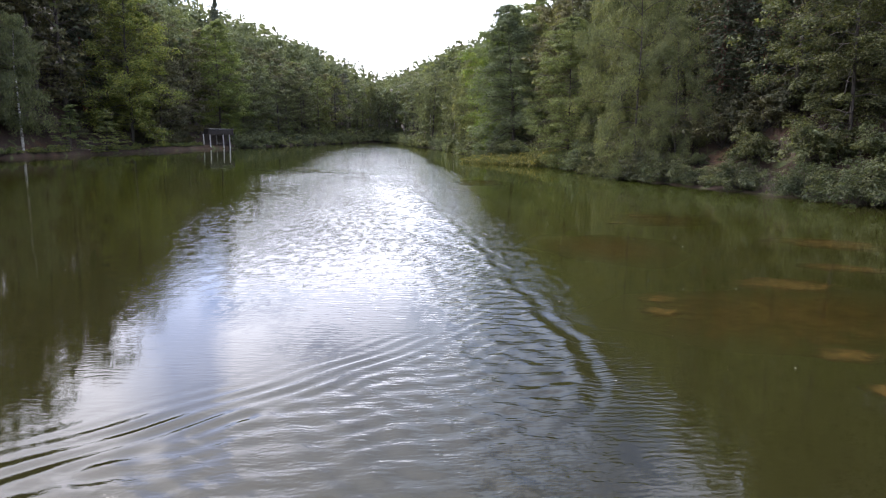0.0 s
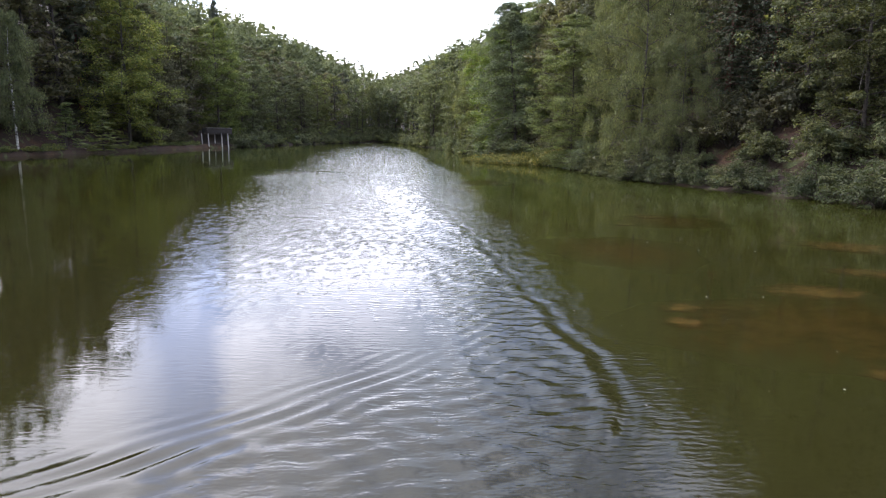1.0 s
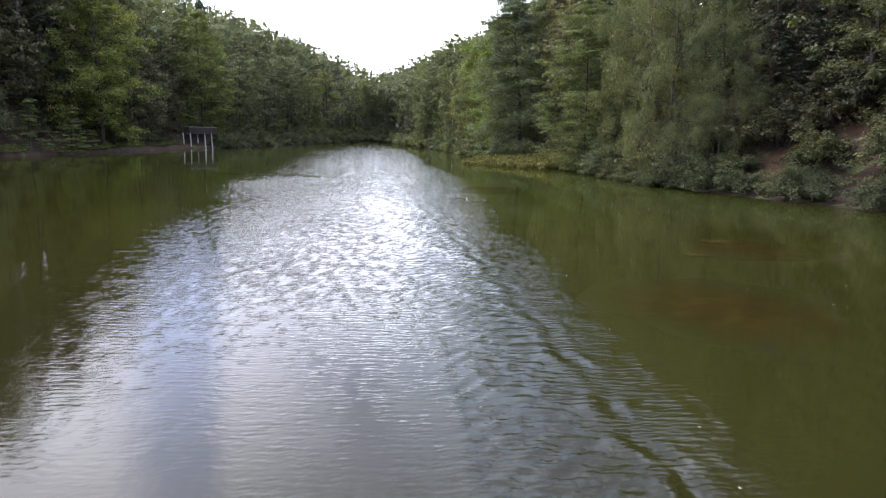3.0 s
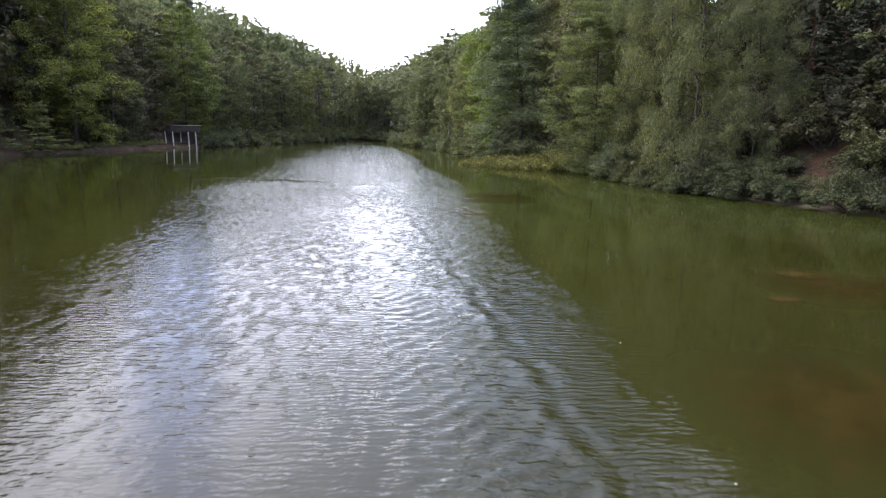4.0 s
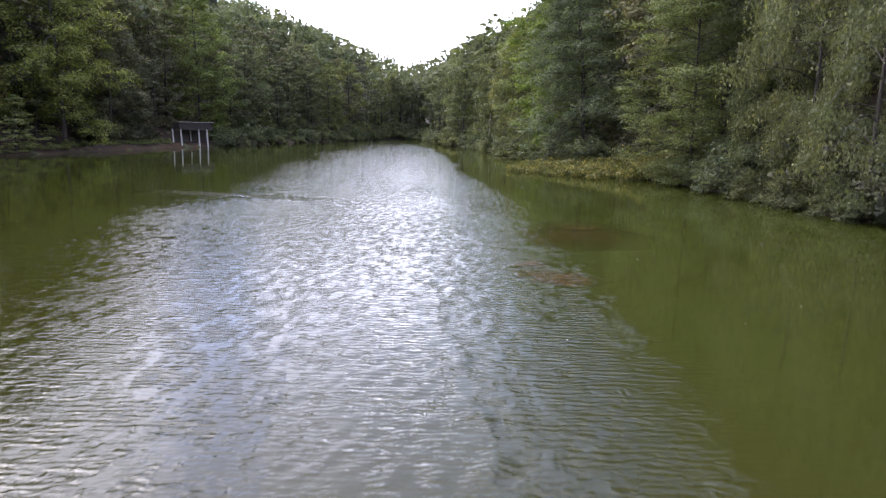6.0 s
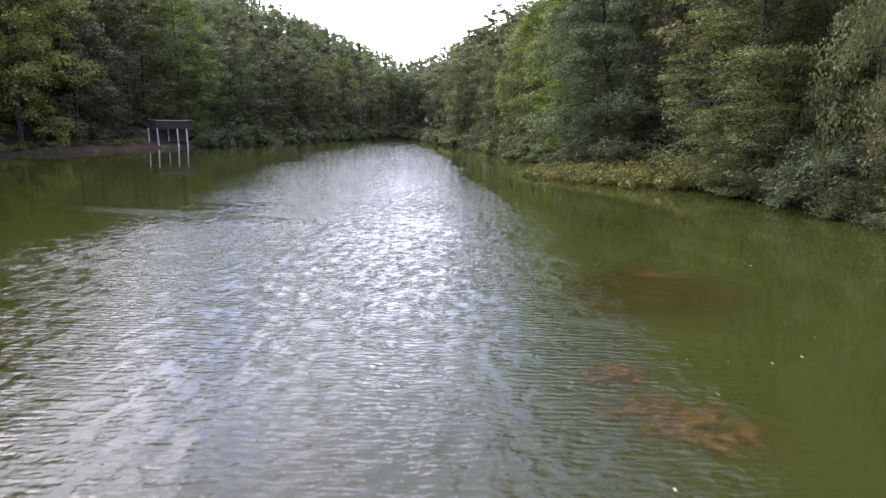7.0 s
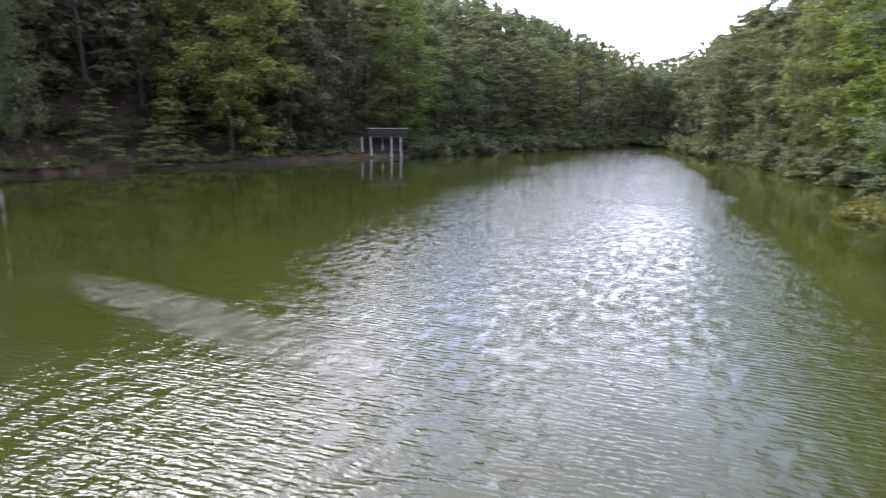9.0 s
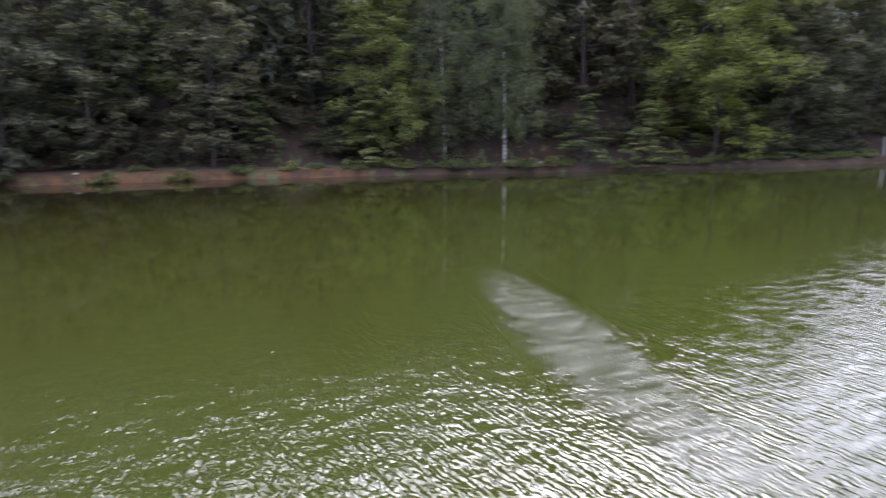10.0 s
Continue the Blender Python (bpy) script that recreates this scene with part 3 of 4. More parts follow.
def conifer(name, label, seed, H, spread, base, bark, leaf, whorls, per_limb, size, droop=0.35):
    """A spruce: whorls of drooping boughs with hanging sprays of needles."""
    r = np.random.default_rng(seed)
    root = tagged(new(name), label, "tree")
    wood, spots, nors, sizes = Tubes(), [], [], []
    s = np.linspace(0, 1, 7)
    wood.add(np.stack([0 * s, 0 * s, H * s - 0.4], -1), H * 0.012 * (1 - s) + 0.008, 8)
    for i in range(whorls):
        q = base + (0.97 - base) * (i + r.uniform(0, 0.6)) / whorls
        for j in range(7):
            az = j * 0.9 + i * 0.7 + r.uniform(-0.3, 0.3)
            ll = max(0.42, spread * (1.02 - (q - base) / (1 - base)) ** 0.62 * r.uniform(0.55, 1.15))
            path = limb_path(np.array([0, 0, q * H]), az, ll, 0.12, droop * r.uniform(0.7, 1.3))
            wood.add(path[::2], np.linspace(0.05, 0.012, 3), 3)
            f = r.uniform(0.12, 1.05, per_limb)
            p = np.stack([np.interp(f, np.linspace(0, 1, 5), path[:, k]) for k in range(3)], -1)
            side = r.normal(0, 1, per_limb) * (0.10 + 0.22 * ll * (1.1 - f))
            p += np.stack([-math.sin(az) * side, math.cos(az) * side, -np.abs(r.normal(0, 0.30, per_limb))], -1)
            spots.append(p)
            sizes.append(np.full(per_limb, size * min(1.0, 0.50 + ll / spread)))
            nors.append(np.tile((math.cos(az) * 0.5, math.sin(az) * 0.5, 0.5), (per_limb, 1)))
    nor = np.concatenate(nors) + r.normal(size=(len(nors) * per_limb, 3)) * 0.4
    v, f = leaf_tris(np.concatenate(spots), nor, np.concatenate(sizes), r, 0.5)
    new("trunk", wood.mesh("trunk", bark)).parent = root
    new("crown", mesh_of("crown", v, f, leaf)).parent = root
    return root


def bush(name, label, seed, H, spread, leaf, stems, per, size, slim=0.5):
    """A many-stemmed shrub whose arching shoots carry leaves down to the water."""
    r = np.random.default_rng(seed)
    root = tagged(new(name), label, "bush")
    wood, spots, radii = Tubes(), [], []
    for i in range(stems):
        az, q = i * 2.4 + r.uniform(-0.4, 0.4), r.uniform(0.15, 1.0)
        ll = spread * (0.40 + 0.65 * q) * r.uniform(0.7, 1.1)
        rise = H * r.uniform(0.75, 1.2) * (1.25 - 0.75 * q) / ll * 1.6
        path = limb_path(np.array([r.normal(0, 0.25), r.normal(0, 0.25), -0.2]), az, ll, rise, rise * r.uniform(0.60, 0.97), 5)
        wood.add(path[::2], np.linspace(0.05, 0.01, 3), 3)
        for f in (0.45, 0.65, 0.82, 1.0):
            spots.append(along_path(path, f + r.uniform(-0.08, 0.05)))
            radii.append((0.26 + 0.07 * H) * r.uniform(0.7, 1.25))
    spots, radii = np.array(spots), np.array(radii)
    v, f = puff_leaves(spots, radii, per, (1, 1, 0.75), size, r, False, 0.45, slim)
    v[:, 2] = np.maximum(v[:, 2], 0.03 + 0.25 * r.random(len(v)))
    new("woody_frame", wood.mesh("woody_frame", BARK)).parent = root
    new("foliage", mesh_of("foliage", v, f, leaf)).parent = root
    return root


class Kind:
    """Some variants of one kind of plant; each call plants one at a place."""

    def __init__(self, makers, group):
        self.makers, self.group = makers, group
        self.protos, self.count = [None] * len(makers), 0

    def plant(self, x, y, scale=1.0, turn=None, sink=0.1, variant=None, tall=1.0):
        i = self.count % len(self.makers) if variant is None else variant
        self.count += 1
        turn = float(rng.uniform(0, 360)) if turn is None else turn
        z = max(float(ground_height(x, y)), 0.0) - sink
        m = pose(x, y, z, 0, 0, turn) @ Matrix.Diagonal((scale, scale, scale * tall, 1))
        if self.protos[i] is None:
            ob = self.makers[i]()
            tagged(ob, group=self.group)
            ob.matrix_basis = m
            self.protos[i] = ob
            return ob
        src = self.protos[i]
        made = copy_thing(src, pose(0, 0, 0))
        made.matrix_basis = m
        return made


def kind_of(count, group, name, label, seed, *size, **more):
    return Kind([lambda k=k: crown_tree(name, label, seed + k, *size, **more) for k in range(count)], group)


ALDER = kind_of(3, "alders on the shore", "alder_tree", "dark green alder tree leaning over the lake shore", 11, 21, 5.0, 0.05, BARK, LEAF_ALDER, 44, 3, 78, 0.40)
BIRCH = kind_of(3, "birches on the shore", "birch_tree", "grey-green birch with hanging twigs and pale trunk", 31, 21, 4.4, 0.08, BARK_BIRCH, LEAF_BIRCH, 46, 3, 95, 0.38, "weeping", trunk_r=0.16, puff=1.25)
BEECH = kind_of(3, "beeches on the shore", "beech_tree", "bright green beech with layered leafy boughs", 51, 23, 5.8, 0.08, BARK, LEAF_BEECH, 46, 3, 76, 0.38, "drooping", puff=1.15)
PINE = kind_of(2, "pines on the slope", "pine_tree", "tall pine with bare reddish trunk and dark crown", 91, 26, 3.8, 0.45, BARK_PINE, PINE_NEEDLES, 30, 3, 70, 0.42, trunk_r=0.24)
SAPLING = kind_of(2, "young trees on the bank", "young_beech", "young beech with flat tiers of light green leaves", 101, 8.0, 3.0, 0.14, BARK, LEAF_BEECH, 30, 3, 55, 0.25, "cone", puff=0.9)
SPRUCE = Kind([lambda k=k: conifer("spruce_tree", "dark green spruce on the wooded slope", 81 + k, 25, 3.6, 0.06, BARK_PINE, NEEDLES, 38, 12, 0.78) for k in range(2)], "spruces on the slope")
WILLOW = Kind([lambda k=k: bush("willow_bush", "grey-green willow bush hanging over the water", 121 + k, (3.2, 4.6, 2.4, 5.4)[k], (3.0, 3.0, 2.6, 3.2)[k], (LEAF_BUSH, LEAF_ALDER, LEAF_BIRCH, LEAF_ALDER)[k], 40, 15, 0.33) for k in range(4)], "bushes at the waterline")
SPRUCE_FINE = Kind([lambda k=k: conifer("spruce_tree", "dark green spruce in the shade behind the shore trees", 86 + k, 25, 3.8, 0.05, BARK_PINE, NEEDLES, 40, 38, 0.34) for k in range(1)], "spruces on the slope")
SHRUB = Kind([lambda k=k: bush("bank_shrub", "small green shrub on the earth bank", 141 + k, 1.3, 1.2, LEAF_BEECH, 18, 14, 0.18, 0.6) for k in range(2)], "shrubs on the bank")
LIME_FINE = kind_of(1, "yellowing maples", "maple_tree", "bright yellow-green maple among darker trees", 77, 19, 4.8, 0.06, BARK, LEAF_LIME, 50, 4, 120, 0.28)
BEECH_LIGHT = kind_of(2, "beeches on the shore", "beech_tree", "light yellow-green beech with drooping boughs on the bank", 63, 23, 5.8, 0.13, BARK, LEAF_BEECH_LIGHT, 60, 5, 120, 0.24, "drooping", trunk_r=0.2, puff=0.95)
BIRCH_BARE = kind_of(1, "birches on the shore", "birch_tree", "birch with a bare white lower trunk on the bank", 39, 20, 4.2, 0.22, BARK_BIRCH, LEAF_BIRCH, 50, 4, 130, 0.25, "weeping", trunk_r=0.18, puff=1.35, lean=0.0)
# finer-leaved ones that the camera passes close by
BIRCH_FINE = kind_of(2, "birches on the shore", "birch_tree", "grey-green birch with hanging twigs and thin trunk", 36, 24, 5.2, 0.04, BARK, LEAF_BIRCH, 50, 3, 330, 0.175, "weeping", trunk_r=0.11, puff=1.12)
# leaves in the shade-toned copy
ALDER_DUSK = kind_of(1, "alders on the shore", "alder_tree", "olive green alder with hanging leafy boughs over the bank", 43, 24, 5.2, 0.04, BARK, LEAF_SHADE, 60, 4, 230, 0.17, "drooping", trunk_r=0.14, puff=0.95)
BEECH_FINE = kind_of(1, "beeches on the shore", "beech_tree", "green beech with a dark trunk and dense tiers of leaves", 57, 21, 5.2, 0.04, BARK, LEAF_BEECH, 72, 6, 175, 0.155, "tiered", trunk_r=0.13, puff=1.0)
ALDER_FINE = kind_of(1, "alders on the shore", "alder_tree", "dark green alder with dense shaded foliage down to the ground", 17, 22, 5.6, 0.03, BARK, LEAF_ALDER_PALE, 66, 6, 210, 0.185, "drooping", puff=1.05)
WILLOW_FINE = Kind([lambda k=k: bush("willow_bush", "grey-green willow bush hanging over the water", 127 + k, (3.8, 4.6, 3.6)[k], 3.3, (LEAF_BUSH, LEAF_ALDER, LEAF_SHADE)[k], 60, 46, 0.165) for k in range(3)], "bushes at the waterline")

# bushes added to fill dark gaps, shade put into their leaf colour
HOLLOW = Kind([lambda k=k: bush("undergrowth_bush", "added dark bush with a hollow's shade put into its leaves", 181 + k, 5.0, 3.4, LEAF_DARK, 36, 20, 0.275, 0.7) for k in range(2)], "shaded undergrowth")
HAZEL = Kind([lambda k=k: bush("hazel_bush", "tall green hazel bush under the shore trees", 161 + k, 6.0, 3.6, LEAF_BUSH if k else LEAF_ALDER, 38, 18, 0.38, 0.7) for k in range(2)], "undergrowth on the slope")
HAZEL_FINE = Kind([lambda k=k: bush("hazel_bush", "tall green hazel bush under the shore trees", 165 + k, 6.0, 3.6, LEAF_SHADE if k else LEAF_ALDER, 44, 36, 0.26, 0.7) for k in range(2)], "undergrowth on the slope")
# both oak kinds wear the brightened leaf copy
OAK = kind_of(2, "shaded oaks on the slope", "oak_tree", "dark shaded oak on the wooded slope", 171, 23, 5.4, 0.05, BARK, LEAF_OAK_LIFTED, 38, 3, 40, 0.50)
OAK_FINE = kind_of(2, "shaded oaks on the slope", "oak_tree", "dark shaded oak behind the shore trees", 176, 22, 5.4, 0.06, BARK, LEAF_OAK_LIFTED, 46, 4, 60, 0.39)


def lod(limbs, puffs, per, size, seed):
    """The same kinds with finer leaves for the near shore, or coarser for the far one."""
    return {
        ALDER: kind_of(2, "alders on the shore", "alder_tree", "dark green alder tree leaning over the lake shore", seed, 21, 5.0, 0.05, BARK, LEAF_ALDER, limbs, puffs, per, size),
        BIRCH: kind_of(2, "birches on the shore", "birch_tree", "grey-green birch with hanging twigs and pale trunk", seed + 5, 21, 4.4, 0.08, BARK_BIRCH, LEAF_BIRCH, limbs, puffs, per, size, "weeping", trunk_r=0.16, puff=1.25),
        BEECH: kind_of(2, "beeches on the shore", "beech_tree", "bright green beech with layered leafy boughs", seed + 9, 23, 5.8, 0.08, BARK, LEAF_BEECH, limbs, puffs, per, size, "drooping", puff=1.15),
    }


FINER, COARSER = lod(50, 4, 70, 0.285, 211), lod(38, 3, 62, 0.36, 231)
COARSER[WILLOW] = Kind([lambda k=k: bush("willow_bush", "grey-green willow bush hanging over the water", 137 + k, (3.2, 4.8)[k], 3.0, (LEAF_BUSH, LEAF_ALDER)[k], 30, 14, 0.38) for k in range(2)], "bushes at the waterline")

taken = {True: [], False: []}          # low growth, trees


LOW = (WILLOW, WILLOW_FINE, SHRUB, HAZEL, HAZEL_FINE, HOLLOW, SAPLING)


def put(kind, x, y, scale=1.0, **more):
    taken[kind in LOW].append((x, y))
    return kind.plant(x, y, scale, **more)


# trees known one by one: left shore
put(BEECH_LIGHT, -56.5, 122.5, 1.36)
put(BEECH_LIGHT, -53.0, 159.5, 1.25)
put(SPRUCE, -74.0, 221.0, 1.2)
put(WILLOW, -45.6, 152.3, 0.9, variant=1)
put(WILLOW, -45.0, 156.5, 0.9, variant=3)
put(BIRCH_BARE, -60.9, 98.0, 1.0)
put(BEECH_LIGHT, -66.3, 87.0, 0.9)
put(FINER[BIRCH], -65.2, 93.2, 0.9)
put(OAK, -58.5, 137.0, 1.0)
put(OAK, -59.5, 130.0, 1.0)
put(OAK_FINE, -56.0, 133.2, 0.9)
put(OAK_FINE, -56.6, 139.6, 0.85)
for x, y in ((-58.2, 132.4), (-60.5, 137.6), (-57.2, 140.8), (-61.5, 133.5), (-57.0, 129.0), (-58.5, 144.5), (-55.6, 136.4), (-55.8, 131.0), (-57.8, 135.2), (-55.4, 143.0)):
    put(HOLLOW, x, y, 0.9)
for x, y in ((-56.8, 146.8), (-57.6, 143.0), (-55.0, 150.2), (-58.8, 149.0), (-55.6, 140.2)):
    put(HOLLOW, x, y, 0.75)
for x, y in ((-53.0, 139.6), (-52.9, 136.2), (-53.4, 132.6), (-52.6, 143.0)):
    put(SHRUB, x, y, 1.1)
put(SAPLING, -58.5, 106.0, 1.0)
put(SAPLING, -56.0, 112.0, 0.95)
put(SAPLING, -65.5, 84.5, 1.1)
# right shore
put(ALDER_DUSK, 31.5, 53.0, 1.05)
put(SPRUCE_FINE, 30.5, 65.5, 0.9)
put(SPRUCE_FINE, 28.6, 69.5, 0.8)
put(BIRCH_FINE, 19.8, 69.0, 1.0)
put(BIRCH_FINE, 22.7, 65.4, 0.62)
put(BIRCH_FINE, 20.6, 80.8, 0.9)
put(ALDER_DUSK, 36.5, 49.0, 0.95)
put(ALDER, 23.5, 88.0, 0.95)
put(BIRCH_FINE, 19.9, 75.2, 1.0)
put(BEECH_FINE, 16.5, 86.0, 0.95)
put(ALDER_FINE, 11.8, 106.4, 1.14)
put(LIME_FINE, 9.9, 120.5, 1.2)
put(BEECH, 9.0, 128.0, 1.0)
put(BIRCH, 7.6, 136.5, 0.95)
put(ALDER, 5.5, 146.0, 0.9)
put(BIRCH, 3.2, 165.0, 0.9)
put(BIRCH, -3.0, 186.0, 0.9)
for x, y, s in ((27.8, 51.5, 1.0), (24.6, 56.5, 0.95), (22.8, 60.4, 0.72), (21.6, 63.2, 1.0), (17.9, 79.8, 1.2), (17.4, 83.2, 0.8), (18.6, 68.0, 0.7), (17.9, 72.3, 0.7), (17.7, 76.4, 0.75), (20.2, 65.4, 0.7), (16.8, 88.8, 0.8), (15.4, 93.5, 0.7), (29.6, 46.5, 1.3), (33.0, 42.0, 1.3)):
    # below y 78 the variant with shade put into its leaves
    put(WILLOW_FINE, x, y, s, variant=2 if y < 78 else int(x * 10) % 2)
for x, y, s in ((9.8, 117.0, 1.0), (7.0, 136.0, 1.0), (3.0, 158.0, 1.1)):
    put(WILLOW, x, y, s)
for x, y, s in ((10.6, 103.9, 0.8), (9.9, 107.2, 0.8), (29.5, 54.0, 0.8), (26.8, 58.5, 0.7), (32.5, 49.0, 0.8), (34.5, 53.5, 0.8), (24.0, 63.0, 0.35)):
    put(HAZEL_FINE, x, y, s)

# the rest of the shore rows
shelter_at = (-50.5, 147.5)
# gaps between the trees: dark hollows under the wood
for x, y in ((15.8, 97.5), (14.6, 100.5), (17.6, 94.5), (12.2, 113.5), (12.6, 110.5), (10.2, 124.0), (-60.5, 103.0), (-58.5, 108.5), (-57.5, 115.0), (-63.0, 95.5), (-53.5, 127.5), (-54.5, 131.5), (-53.5, 135.5), (-55.0, 140.0)):
    taken[False].append((x, y))
    taken[True].append((x, y))
for x, y in ((19.0, 98.5), (17.5, 103.5), (21.0, 93.0)):
    put(OAK_FINE, x, y, 1.0)
# dark-leaved bushes added in place of the right bank's shade
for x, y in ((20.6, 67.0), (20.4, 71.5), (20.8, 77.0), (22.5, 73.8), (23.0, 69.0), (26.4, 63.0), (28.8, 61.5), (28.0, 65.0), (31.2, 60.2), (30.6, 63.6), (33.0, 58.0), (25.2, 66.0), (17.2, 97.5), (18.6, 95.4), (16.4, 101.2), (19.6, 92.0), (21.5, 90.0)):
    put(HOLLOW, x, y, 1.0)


def clear(x, y, gap, low):
    if math.hypot(x - shelter_at[0], y - shelter_at[1]) < 7:
        return False
    return all((x - a) ** 2 + (y - b) ** 2 > gap * gap for a, b in taken[low])


def fill_row(side, off, spacing, y0, y1, kinds, weights, size):
    ys = np.arange(y0, y1, spacing)
    for y in ys:
        y = float(y + rng.uniform(-0.3, 0.3) * spacing)
        edge = float(np.interp(y, LY, LX) if side < 0 else np.interp(y, RY, RX))
        x = edge + side * (off + float(rng.uniform(-0.3, 0.3)) * spacing)
        k = kinds[int(rng.choice(len(kinds), p=weights))]
        if off < 6:
            k = FINER.get(k, k) if (82 < y < 128 if side < 0 else 60 < y < 140) else COARSER.get(k, k) if y > 145 else k
        else:
            k = FINER.get(k, k) if side > 0 and 105 < y < 150 else COARSER.get(k, k)
        if clear(x, y, spacing * 0.62, k in LOW):
            grown = 1 + 0.38 * math.exp(-((y - 117) / 17) ** 2) if side < 0 and off > 9 else 1.0      # the tallest wood stands above the left bank
            put(k, x, y, size * grown * float(rng.uniform(0.82, 1.12)))


# right shore, from the water upwards
fill_row(1, 0.4, 3.8, 34, 58, [WILLOW], [1.0], 1.0)
fill_row(1, 0.4, 3.8, 86, 238, [WILLOW], [1.0], 1.0)
fill_row(1, 3.6, 6.0, 106, 238, [ALDER, BIRCH, BEECH], [0.4, 0.42, 0.18], 0.95)
fill_row(1, 5.5, 5.5, 34, 90, [HAZEL_FINE], [1.0], 0.95)
fill_row(1, 5.5, 5.5, 90, 150, [HAZEL], [1.0], 1.0)
fill_row(1, 9.5, 6.0, 30, 100, [ALDER, BEECH, OAK_FINE], [0.36, 0.28, 0.36], 1.05)
fill_row(1, 9.5, 6.0, 100, 236, [ALDER, BEECH, BIRCH], [0.4, 0.25, 0.35], 1.05)
fill_row(1, 15.0, 5.5, 36, 90, [SPRUCE_FINE, OAK_FINE], [0.5, 0.5], 1.0)
# left shore: open earth bank, darker wood behind
fill_row(-1, 1.3, 4.0, 44, 105, [SHRUB], [1.0], 1.0)
fill_row(-1, 1.1, 2.4, 105, 143, [SHRUB], [1.0], 1.15)
fill_row(-1, 0.3, 4.0, 152, 242, [WILLOW], [1.0], 1.0)
fill_row(-1, 2.8, 6.0, 84, 143, [ALDER, BEECH, SAPLING], [0.45, 0.25, 0.3], 0.95)
fill_row(-1, 4.5, 6.0, 40, 81, [OAK_FINE, SAPLING], [0.75, 0.25], 0.95)
fill_row(-1, 4.5, 6.5, 81, 240, [ALDER, BEECH, SAPLING], [0.5, 0.3, 0.2], 0.95)
# dark-leaved bushes added where the left slope lies in shade
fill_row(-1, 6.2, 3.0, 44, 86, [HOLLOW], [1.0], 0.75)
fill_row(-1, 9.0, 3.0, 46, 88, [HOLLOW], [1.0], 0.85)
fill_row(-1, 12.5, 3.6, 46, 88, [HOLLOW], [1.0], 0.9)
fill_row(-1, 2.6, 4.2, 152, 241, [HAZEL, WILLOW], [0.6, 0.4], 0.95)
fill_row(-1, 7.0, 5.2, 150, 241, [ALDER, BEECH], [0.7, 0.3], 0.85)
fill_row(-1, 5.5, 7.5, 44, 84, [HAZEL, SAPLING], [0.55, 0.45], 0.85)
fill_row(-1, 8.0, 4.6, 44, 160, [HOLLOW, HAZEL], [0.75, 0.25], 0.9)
fill_row(-1, 11.5, 6.0, 40, 145, [OAK, BEECH, PINE, SPRUCE], [0.4, 0.1, 0.2, 0.3], 1.0)
fill_row(-1, 11.5, 6.0, 145, 240, [OAK, ALDER, PINE], [0.6, 0.25, 0.15], 0.95)
fill_row(-1, 16.0, 5.5, 36, 130, [OAK, SPRUCE], [0.55, 0.45], 1.0)
fill_row(-1, 14.0, 6.5, 36, 90, [HAZEL], [1.0], 1.1)
fill_row(-1, 0.9, 2.4, 83, 142, [SHRUB], [1.0], 1.1)
for x, y in ((33.0, 61.5), (36.5, 57.5), (27.4, 67.6), (38.0, 70.5), (41.0, 74.5)):
    put(SPRUCE_FINE, x, y, 1.0)
for x, y in ((-63.0, 143.0), (-66.0, 137.5), (-64.5, 150.5), (-61.0, 148.0), (-67.5, 145.0)):
    put(OAK, x, y, 1.0)
for k in range(7):
    put(HAZEL, -31 + 2.6 * k, 246.5 + 1.2 * (k % 2), 1.0)
for k in range(6):
    put(WILLOW, -22.5 + 1.5 * k, 244.5 + 0.5 * (k % 2), 1.1)
    put(ALDER if k % 2 else BIRCH, -27 + 3.2 * k, 249 + 1.5 * (k % 3), 0.9)


